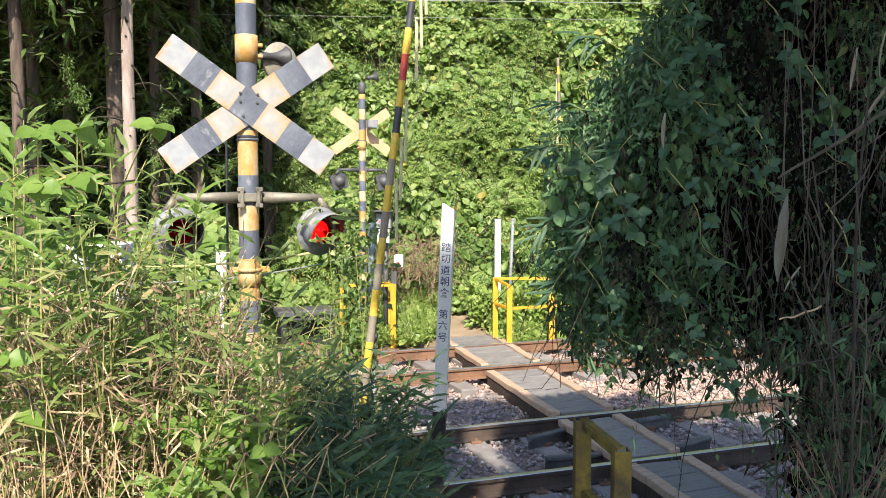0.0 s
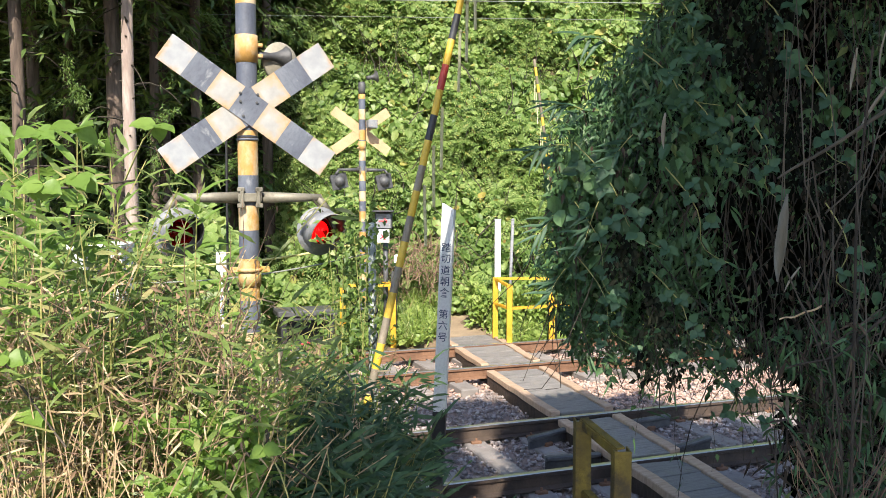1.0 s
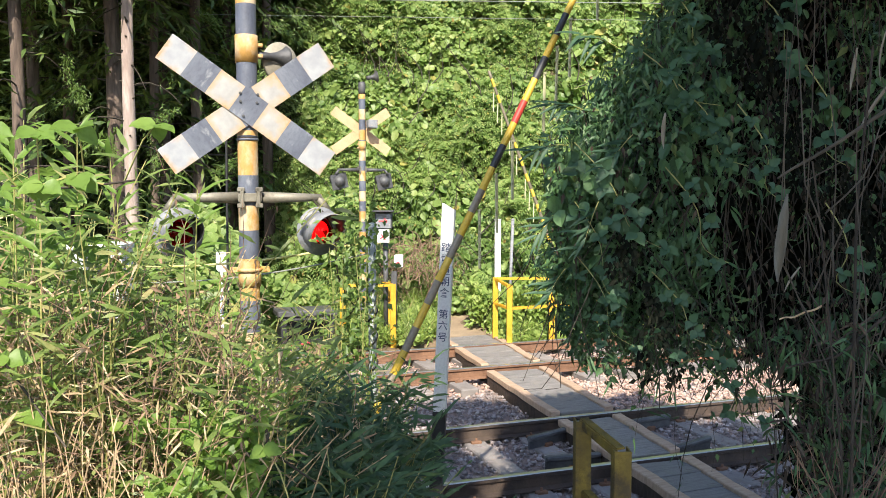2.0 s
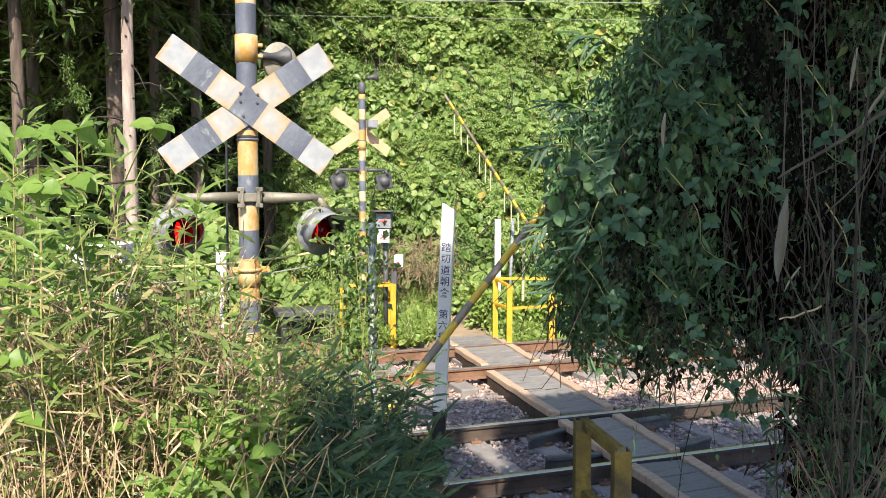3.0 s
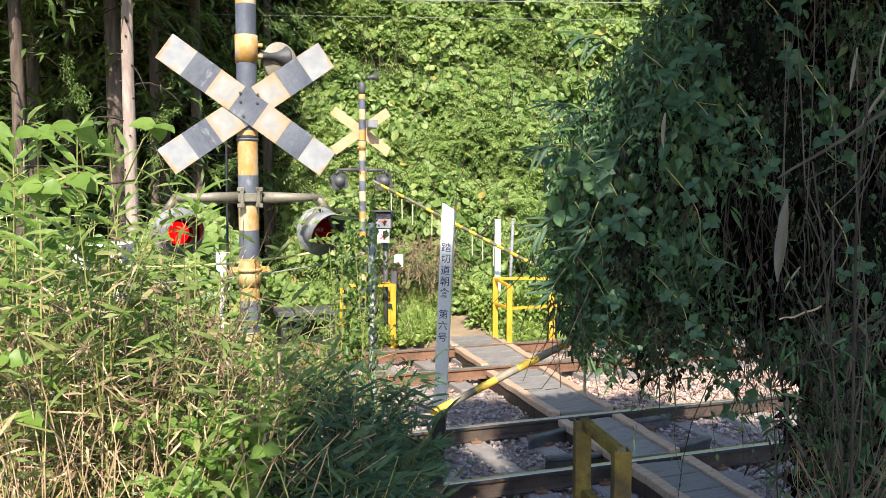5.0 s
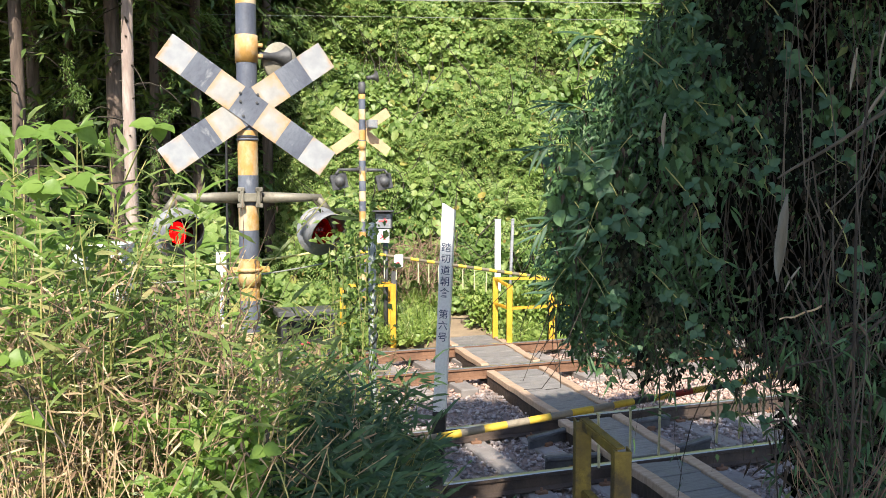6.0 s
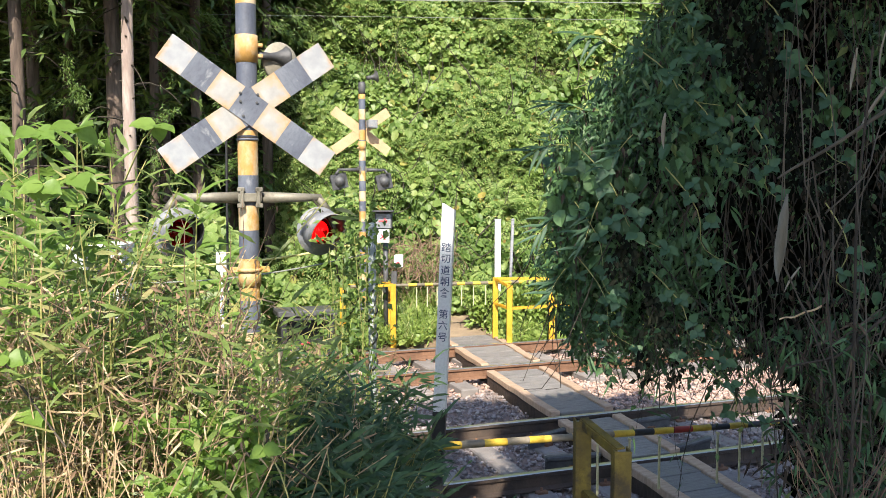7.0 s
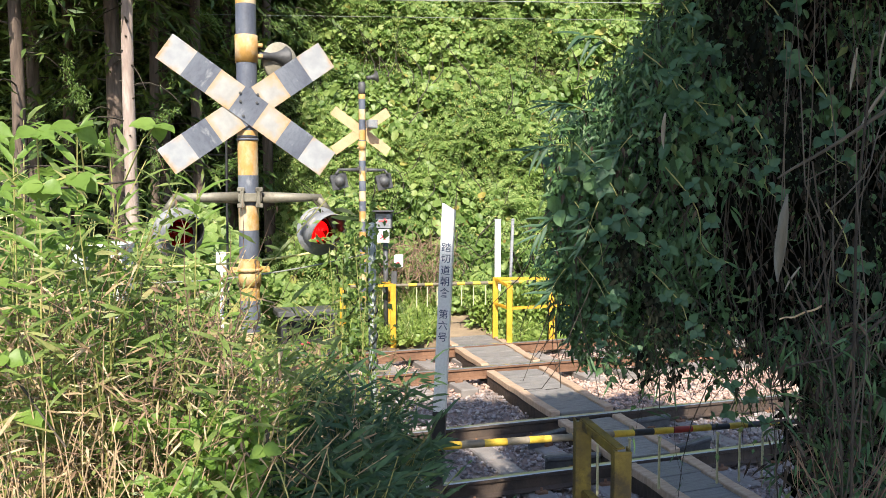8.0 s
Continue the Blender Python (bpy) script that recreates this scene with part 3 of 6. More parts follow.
def horn(parent, m, label):
    bm = lathe(bmesh.new(), [(0.0, 0.0), (0.035, 0.0), (0.035, 0.06), (0.03, 0.07), (0.045, 0.12), (0.085, 0.17), (0.105, 0.18), (0.10, 0.185), (0.04, 0.13), (0.0, 0.12)])
    h = part("horn", bm, M["dkgrey"], parent, label)
    h.matrix_basis = m
    return h


NEARX = [3.44, 3.265, 3.117, 2.74, 2.49, 2.32, 2.18, 2.02, 1.78, 1.6, 1.4, 1.2, 1.0, 0.8, 0.6, 0.4]


def build_warning_post(m, zs, base, top, zc, zl, back, label):
    """A striped pole with a crossbuck, two lamps on a cross arm and a horn; the front looks along -y."""
    w = thing("crossing_warning_post", m, label, "crossing signal", "crossing warning posts")
    bm = bmesh.new()
    bands = sorted({base, *[z for z in zs if base < z < top], top})
    stripes(bm, 0.057, bands, len(bands) % 2)
    part("pole", bm, [M["yellow"], M["slate"]], w, "pole in faded yellow and slate bands")
    big = 1.10 if back else 1.018
    for tilt, y in ((-35.3, -0.074), (35.3, -0.067)):
        bm = board_mesh(1.056 * big, 0.161, 0.006, 7, [0, 1, 2, 1, 2, 1, 0])
        mats = [M["sign_white"], M["slate"], M["sign_cream"], M["rust_edge"]]
        if back:
            for f in bm.faces:
                if f.normal.y > 0.5:
                    f.material_index = 2
            mats = [M["sign_white"], M["slate"], M["sign_back"], M["rust_edge"]]
        b = part("crossbuck_board", bm, mats, w, "white and slate striped board, rust-stained" if not back else "cream back of a striped board")
        b.matrix_basis = pose(0, y, zc, 0, -tilt, 0)
    for dx, dz in ((-0.045, 0.075), (0.05, 0.07), (-0.045, 0.03), (0.045, 0.025), (-0.03, -0.05)):
        bm = cyl(bmesh.new(), 0.008, 0.007, 0.008, pose(dx, -0.078, zc + dz, 90), 8)
        part("bolt", bm, M["dkgrey"], w)
    bm = bmesh.new()
    for sx in (-1, 1):
        cyl(bm, 0.034, 0.021, 0.355, pose(sx * 0.055, -0.02, zl + 0.175, 0, sx * 90), 14)
        cyl(bm, 0.022, 0.022, 0.10, pose(sx * 0.395, -0.02, zl + 0.175, 0, sx * 90 + sx * 55), 12)
    part("cross_arm", bm, M["dkgrey"] if back else M["armmetal"], w, "weathered tapering steel arm")
    bm = bmesh.new()
    for sx in (-1, 1):
        box(bm, 0.022, 0.16, 0.11, pose(sx * 0.045, -0.01, zl + 0.175), 0.004)
        box(bm, 0.04, 0.03, 0.025, pose(sx * 0.05, -0.075, zl + 0.22), 0.004)
        box(bm, 0.04, 0.03, 0.025, pose(sx * 0.05, -0.075, zl + 0.13), 0.004)
    box(bm, 0.13, 0.02, 0.05, pose(0, -0.07, zl + 0.175), 0.004)
    part("arm_clamp", bm, M["armmetal"], w, "bolted steel clamp")
    beacons = [lamp_unit(w, -0.388, zl - 0.018, -0.05, back), lamp_unit(w, 0.388, zl - 0.018, -0.05, back)]
    bm = bmesh.new()
    cyl(bm, 0.063, 0.063, 0.15, pose(0, 0, 3.12), 24)
    box(bm, 0.14, 0.03, 0.02, pose(0.02, 0, 3.16), 0.003)
    box(bm, 0.14, 0.03, 0.02, pose(0.02, 0, 3.22), 0.003)
    part("collar", bm, M["yellow"], w, "rusted yellow collar")
    return w, beacons


near_post, near_beacons = build_warning_post(TRK @ pose(0.519, 4.76, 0), NEARX, 0.15, 4.6, 2.867, 2.19, False, "striped crossing warning post with weathered crossbuck and red lamps")
hn = horn(near_post, pose(0.07, 0.03, 3.17, 0, 88, 24), "dark tapered loudspeaker horn")
hn.scale = (0.62, 0.62, 1.0)
bm = lathe(bmesh.new(), [(0.0, 0.0), (0.108, 0.0), (0.115, 0.012), (0.108, 0.02), (0.0, 0.03)], pose(0.20, 0.12, 3.15, 90, 0, 20))
part("gong", bm, M["gong"], near_post, "beige round gong")
bm = bmesh.new()
cyl(bm, 0.064, 0.064, 0.10, pose(0, 0, 1.86), 24)
for sx in (-1, 1):
    box(bm, 0.05, 0.03, 0.035, pose(sx * 0.085, -0.01, 1.955), 0.005)
    cyl(bm, 0.010, 0.010, 0.05, pose(sx * 0.095, -0.03, 1.955, 90), 8)
cyl(bm, 0.075, 0.075, 0.02, pose(0, 0, 1.945), 24)
part("joint_collar", bm, M["yellow"], near_post, "flanged yellow pipe joint")
bm = bmesh.new()
cyl(bm, 0.062, 0.062, 0.012, pose(0, 0, 2.685), 24)
cyl(bm, 0.060, 0.018, 0.085, pose(0, -0.004, 2.70), 24)
part("cap_ring", bm, M["slate"], near_post, "slate collar under the crossbuck")

far_post, far_beacons = build_warning_post(TRK @ pose(3.342, 13.46, 0.0, 0, 0, 180), [0.4 + 0.17 * i for i in range(30)], 0.0, 4.05, 3.444, 2.62, True, "distant striped warning post seen from behind, cream crossbuck")
bm = lathe(bmesh.new(), [(0.0, 0), (0.05, 0.0), (0.06, 0.05), (0.06, 0.16), (0.05, 0.2), (0.0, 0.21)], pose(0, 0, 4.05))
part("top_cap", bm, M["dkgrey"], far_post, "dark cap")
h = horn(far_post, pose(-0.08, 0, 4.32, 0, -80, 0), "dark loudspeaker horn")
h.data = h.data.copy()
h.data.materials[0] = M["dkgrey"]
bm = bmesh.new()
box(bm, 0.16, 0.16, 0.14, pose(-0.14, 0.12, 3.55), 0.01)
part("junction_box", bm, M["grey"], far_post, "grey junction box")


# ---- barriers ----
ARM_LEN = 3.8


def build_barrier(m, radius, label, z0, dark_bands):
    g = thing("crossing_barrier", m, label, "crossing barrier", "crossing barriers")
    bm = bmesh.new()
    box(bm, 0.30, 0.24, z0 - 0.12, pose(-0.14, 0.20, -0.16 - (z0 - 0.12) / 2 + 0.1), 0.015)
    box(bm, 0.34, 0.28, 0.03, pose(-0.14, 0.20, -0.05), 0.008)
    part("machine_case", bm, M["yellow2"], g, "yellow barrier drive case")
    bm = bmesh.new()
    cyl(bm, 0.05, 0.05, 0.10, pose(0, 0.08, 0, 90), 16)
    part("axle", bm, M["dkgrey"], g)
    n = 28
    ends = [-0.10 + 0.1393 * i for i in range(n + 1)]
    bm = lathe(bmesh.new(), [(0, ends[0])] + [(radius * (1 - 0.25 * max(0, e) / ARM_LEN), e) for e in ends] + [(0, ends[-1])], pose(0, 0, 0, 0, 90), 14)
    for f in bm.faces:
        i = min(n - 1, int((f.calc_center_median().x + 0.10) / 0.1393))
        f.material_index = 2 if i in (15, 22) else 0 if i % 2 == 0 else 3 if i < 12 else 1
    arm = part("arm", bm, [M["bar_yellow"], M[dark_bands[0]], M[dark_bands[2]], M[dark_bands[1]]], g, "yellow and black banded barrier arm")
    slats = []
    sb = bmesh.new()
    box(sb, 0.016, 0.010, 0.33, pose(0, 0, -0.165), 0.003)
    cyl(sb, 0.007, 0.007, 0.03, pose(0, -0.015, -0.004, -90), 8)
    for s in (1.47, 1.69, 1.90, 2.33, 2.50, 2.68, 3.05, 3.25, 3.45):
        if not slats:
            o = part("hanging_slat", sb, M["slat"], arm, "pale yellow hanging slat")
        else:
            o = new("hanging_slat", slats[0][0].data)
            o.parent = arm
        slats.append((o, s))
    return arm, slats, radius


NEAR_ARM = build_barrier(TRK @ pose(0.999, 4.2, 1.01), 0.023, "lowering barrier arm with hanging slats, drive case in the bushes", 1.1, ("bar_black", "bar_tan", "bar_red"))
FAR_ARM = build_barrier(TRK @ pose(6.70, 12.6, 0.895, 0, 0, 180), 0.031, "farther lowering barrier arm with hanging slats", 0.85, ("bar_sand", "bar_sand", "bar_sand"))


# ---- white boundary post with lettering ----
def build_name_post():
    top, low = Vector((0.043, 5.7, 2.322)), Vector((-0.062, 5.7, -0.02))
    ax = (top - low).normalized()
    rot = Matrix((Vector((0.985, -0.17, 0)).cross(ax).cross(ax) * -1, ax.cross(Vector((0.985, -0.17, 0))), ax)).transposed().to_4x4()
    q = thing("name_post", Matrix.Translation(low) @ rot, "leaning white post lettered with the crossing's name", "sign post")
    ln = (top - low).length
    bm = bmesh.new()
    box(bm, 0.088, 0.07, ln - 0.87, pose(0, 0, 0.87 + (ln - 0.87) / 2), 0.004)
    for v in bm.verts:
        if v.co.z > ln - 0.02:
            v.co.z -= (v.co.x + 0.044) * 0.55
    part("shaft", bm, M["white"], q, "white painted shaft with a slanted top")
    bm = bmesh.new()
    box(bm, 0.092, 0.074, 0.89, pose(0, 0, 0.437), 0.004)
    part("foot", bm, M["black"], q, "black painted foot")
    for i, (ch, z) in enumerate(zip("踏切道朝倉第六号", (2.322 - 0.31, 1.935, 1.853, 1.775, 1.695, 1.545, 1.467, 1.385))):
        cu = bpy.data.curves.new("letter", "FONT")
        cu.body, cu.size, cu.align_x, cu.align_y, cu.extrude, cu.offset = ch, 0.070, "CENTER", "CENTER", 0.0006, 0.0002
        tmp = bpy.data.objects.new("letter", cu)
        scene.collection.objects.link(tmp)
        me = bpy.data.meshes.new_from_object(tmp.evaluated_get(bpy.context.evaluated_depsgraph_get()))
        bpy.data.objects.remove(tmp)
        me.materials.clear()
        me.materials.append(M["ink"])
        o = new("letter", me)
        o.parent = q
        o.matrix_basis = pose(0, -0.0362, (z + 0.02) / ax.z, 90, 0, 0)


build_name_post()


# ---- railings ----
def build_railing(name, m, posts, rails, material, label, size=0.06):
    g = thing(name, m, label, "railing", "yellow railings")
    for x, y, z0, z1 in posts:
        bm = bmesh.new()
        t = 0.007
        box(bm, size, t, z1 - z0, pose(x, y, (z0 + z1) / 2), 0.001)
        box(bm, t, size, z1 - z0, pose(x - size / 2 + t / 2, y + size / 2 + t / 2, (z0 + z1) / 2), 0.001)
        box(bm, t, size, z1 - z0, pose(x + size / 2 - t / 2, y + size / 2 + t / 2, (z0 + z1) / 2), 0.001)
        part("post", bm, material, g)
    for p, q in rails:
        p, q = Vector(p), Vector(q)
        d = q - p
        r = d.to_track_quat("X", "Z").to_matrix().to_4x4()
        bm = bmesh.new()
        box(bm, d.length, 0.007, 0.035, Matrix.Translation((p + q) / 2) @ r @ pose(0, -0.022, 0), 0.001)
        box(bm, d.length, 0.035, 0.007, Matrix.Translation((p + q) / 2) @ r @ pose(0, -0.004, 0.021), 0.001)
        part("rail", bm, material, g)
    return g


# darker yellow than yellow2, with brown patches
M["old_yellow"] = mat("brown_patched_yellow_paint", (0.12, 0.082, 0.018), (0.26, 0.18, 0.026), 7, 0.7, 0, 0.5, 45, ((0.06, 0.042, 0.02), 9, 0.47))
build_railing("railing", Matrix(), [(0.576, 3.30, 0.2, 1.455), (0.672, 3.0, 0.2, 1.425)], [((0.585, 3.33, 1.44), (0.672, 3.02, 1.41)), ((0.585, 3.33, 1.15), (0.672, 3.02, 1.12))], M["old_yellow"], "weathered dark yellow angle-iron railing with brown patches beside the path", 0.064)
build_railing("railing", Matrix(), [(0.85, 13.2, 0.05, 1.05), (1.04, 12.7, 0.02, 0.97), (1.74, 13.0, 0.05, 1.0), (2.5, 13.3, 0.05, 1.0)],
              [((0.85, 13.22, 1.02), (1.04, 12.72, 0.95)), ((0.85, 13.25, 1.02), (2.5, 13.35, 1.0)), ((1.04, 12.75, 0.60), (2.5, 13.32, 0.60)), ((0.85, 13.22, 0.62), (1.04, 12.74, 0.6))], M["yellow2"], "bright yellow steel railing beside the path", 0.085)
build_railing("railing", Matrix(), [(-0.79, 12.9, -0.05, 0.97), (-0.90, 13.25, 0.05, 0.97), (-1.59, 12.9, -0.05, 0.97)], [((-1.6, 12.95, 0.94), (-0.8, 12.95, 0.94)), ((-0.96, 13.2, 0.95), (-0.8, 12.92, 0.95))], M["yellow2"], "yellow steel railing among the weeds", 0.085)


# ---- small equipment ----
def simple_post(name, m, r, z0, z1, material, label, category):
    g = thing(name, m, label, category)
    bm = bmesh.new()
    cyl(bm, r, r, z1 - z0, pose(0, 0, z0), 16)
    part("shaft", bm, material, g)
    bm = bmesh.new()
    lathe(bm, [(r + 0.003, z1 - 0.02), (r + 0.003, z1 + 0.004), (r * 0.6, z1 + 0.014), (0.0, z1 + 0.016)], seg=16)
    part("cap", bm, material, g)
    return g


marker = thing("marker_post", pose(0.956, 14.3, 0.0), "white square marker post in the undergrowth", "post")
bm = bmesh.new()
box(bm, 0.105, 0.09, 1.9, pose(0, 0, 0.98), 0.008)
part("shaft", bm, M["white"], marker)
bm = bmesh.new()
box(bm, 0.11, 0.095, 0.03, pose(0, 0, 1.94), 0.01)
part("cap", bm, M["white"], marker)
simple_post("stay_pipe", pose(1.16, 14.4, 0, 0, 2.0, 0), 0.028, 0, 1.95, M["grey"], "thin grey leaning pipe in the undergrowth", "pipe")
sp = simple_post("pipe_post", pose(-0.425, 4.9, 0), 0.024, 0.0, 2.2, M["pipe"], "grey-green steel pipe post wrapped in black cable", "post")
t = np.linspace(0, 1, 60)
v, f = tubes([np.stack([0.031 * np.cos(t * 40), 0.031 * np.sin(t * 40), 0.9 + t * 1.0], -1)], [(0.006, 0.006)], 5)
cb = new("cable_wrap", from_arrays("cable_wrap", v, f, M["cable"], True))
cb.parent = sp

ind = thing("direction_indicator", pose(-0.95, 13.15, 0.02), "grey hooded direction indicator with a red arrow", "crossing signal")
bm = bmesh.new()
cyl(bm, 0.04, 0.04, 1.75, pose(0.02, 0.1, 0.05), 14)
part("post", bm, M["dkgrey"], ind)
bm = bmesh.new()
box(bm, 0.27, 0.20, 0.27, pose(0, 0, 1.95), 0.012)
part("case", bm, M["dkgrey"], ind, "dark grey case")
bm = bmesh.new()
box(bm, 0.33, 0.36, 0.02, pose(0, -0.06, 2.10), 0.004)
part("hood", bm, M["dkgrey"], ind)
bm = bmesh.new()
box(bm, 0.23, 0.006, 0.22, pose(0, -0.105, 1.94), 0)
pn = part("panel", bm, M["grey"], ind, "grey display panel")
bm = bmesh.new()
box(bm, 0.12, 0.006, 0.02, pose(-0.01, -0.112, 1.94), 0)
for sg in (-1, 1):
    box(bm, 0.07, 0.006, 0.02, pose(0.035, -0.112, 1.94 + sg * 0.022, 0, sg * 45), 0)
part("arrow", bm, M["arrow_red"], pn, "red arrow")
bm = bmesh.new()
box(bm, 0.19, 0.012, 0.21, pose(0.0, -0.10, 1.70), 0.006)
pl = part("plate", bm, M["white"], ind, "white notice plate")
bm = bmesh.new()
for sg in (-1, 1):
    box(bm, 0.12, 0.005, 0.02, pose(-0.005, -0.110, 1.69, 0, sg * 45 + 10), 0)
part("mark", bm, M["arrow_red"], pl, "red cross mark")

eb = thing("emergency_button_box", pose(-0.71, 13.1, -0.10), "white emergency button box on a dark post", "button box")
bm = bmesh.new()
box(bm, 0.09, 0.06, 1.2, pose(-0.08, 0.06, 0.65), 0.006)
part("post", bm, M["dkgrey"], eb)
bm = bmesh.new()
box(bm, 0.14, 0.12, 0.20, pose(0, 0, 1.42), 0.012)
part("case", bm, M["white"], eb)
bm = cyl(bmesh.new(), 0.035, 0.03, 0.03, pose(-0.01, -0.06, 1.38, 90), 14)
part("button", bm, M["arrow_red"], eb, "red push button")

# black equipment stand beyond the far track
st = thing("equipment_stand", TRK @ pose(2.20, 12.55, -0.20), "black steel equipment stand tangled with vines", "equipment stand")
bm = bmesh.new()
box(bm, 0.92, 0.5, 0.10, pose(0, 0, 0.78), 0.02)
box(bm, 0.80, 0.42, 0.06, pose(0.02, 0, 0.70), 0.01)
part("lid", bm, M["dkgrey"], st, "dark grey slab lid")
for x in (-0.36, 0.36):
    bm = bmesh.new()
    box(bm, 0.10, 0.40, 0.66, pose(x, 0, 0.34), 0.008)
    part("leg", bm, M["black"], st)
bm = bmesh.new()
box(bm, 0.62, 0.04, 0.6, pose(0, 0.17, 0.36), 0.005)
part("back_panel", bm, M["black"], st)
bm = bmesh.new()
lathe(bm, [(0, 0), (0.13, 0), (0.15, 0.22), (0.14, 0.22), (0.12, 0.03), (0, 0.03)], pose(-0.16, -0.02, 0.03))
part("tub", bm, M["black"], st, "black tub")
for i in range(7):
    bm = cyl(bmesh.new(), 0.022, 0.018, 0.05, pose(-0.30 + i * 0.055, -0.10 - 0.03 * (i % 2), 0.26 + 0.02 * (i % 3), 20 * (i % 3), 35), 8)
    part("red_plug", bm, M["arrow_red"], st, "red plug")

# white relay cabinet behind the bamboo grass
wc = thing("relay_cabinet", pose(-2.55, 6.1, 0.0), "white metal relay cabinet half hidden by bamboo grass", "cabinet")
bm = bmesh.new()
box(bm, 0.40, 0.28, 0.05, pose(0, 0, 2.0), 0.01)
part("roof", bm, M["white"], wc)
for x in (-0.13, 0.15):
    bm = bmesh.new()
    box(bm, 0.09, 0.22, 1.75, pose(x, 0, 1.10), 0.006)
    part("side_panel", bm, M["white"], wc)
bm = bmesh.new()
box(bm, 0.30, 0.02, 1.7, pose(0, 0.10, 1.1), 0.004)
part("back_panel", bm, M["grey"], wc)
mp = thing("marker_stake", pose(-1.52, 5.6, 0), "thin white stake with a small white tag", "stake")
bm = cyl(bmesh.new(), 0.012, 0.012, 1.9, pose(0, 0, 0.0), 10)
part("rod", bm, M["white"], mp)
bm = bmesh.new()
box(bm, 0.07, 0.02, 0.14, pose(0, 0, 1.92), 0.006)
part("tag", bm, M["white"], mp)


# ---- ropes, cables, wires ----
def line(name, a, b, sag, r, material, label, category, bits=16):
    t = np.linspace(0, 1, bits)
    p = np.outer(1 - t, a) + np.outer(t, b)
    p[:, 2] -= sag * 4 * t * (1 - t)
    v, f = tubes([p], [(r, r)], 6)
    return tagged(new(name, from_arrays(name, v, f, material, True)), label, category)


line("rope", (-2.3, 5.6, 1.90), (-0.45, 4.9, 2.10), 0.06, 0.008, M["rope"], "slack yellow rope tied between posts", "rope")
line("rope", (-2.4, 5.2, 1.84), (-0.45, 4.92, 2.03), 0.08, 0.005, M["wire"], "slack grey cord tied between posts", "rope")
line("cable", (-1.47, 5.6, 3.0), (-1.48, 5.6, 1.0), 0.0, 0.009, M["cable"], "black cable hanging down to the bushes", "cable")
line("overhead_wire", (-30, 15.0, 6.42), (40, 13.0, 5.22), 0.25, 0.007, M["wire"], "taut overhead wire along the railway", "wire", 40)
line("overhead_wire", (-30, 15.3, 6.2), (40, 13.3, 5.0), 0.25, 0.0035, M["wire"], "thin overhead wire along the railway", "wire", 40)


# ---- motions ----
NEAR_ROWS = [(0, 82.4), (0.3, 82.4), (0.5, 82.0), (0.75, 79.6), (1, 76.2), (1.5, 69.7), (1.7, 66.8), (2.2, 60.2), (2.8, 52.3), (3, 49.7), (3.5, 43.4), (4, 36.4), (4.5, 29.8), (4.7, 27.3), (5.2, 18.4), (5.8, 8.0), (6, 4.3), (6.2, 0.3), (6.4, -2.0), (6.6, -2.1), (8, -2.1)]
FAR_ROWS = [(0, 87.5), (0.5, 84.8), (1, 80.8), (1.5, 74.6), (1.7, 71.5), (2.2, 65.6), (2.8, 57.3), (3.5, 48.0), (4, 40.9), (4.5, 34.2), (4.7, 31.2), (5.2, 23.5), (5.8, 13.4), (6, 9.2), (6.2, 5.3), (6.3, 2.8), (6.5, 0.6), (8, 0.6)]


# ---- foliage of the sunlit bank behind the railway ----
def bank_points(n, x0, x1, h0, h1):
    x, h = rand(n, x0, x1), rand(n, h0, h1)
    foot = 15.4 + 9.5 / (1 + np.exp((x + 4.2) * 2.2))
    p = np.stack([x, foot + h * 0.50, 0.3 + h], -1)
    bump = 0.55 * lump(p, 1.1) + 0.35 * lump(p, 2.9, 4.0) + 0.15 * lump(p, 6.5, 9.0)
    p[:, 1] -= bump * 0.8 + rand(n, 0.0, 0.35)
    p[:, 0] += rng.normal(0, 0.05, n)
    return p, bump


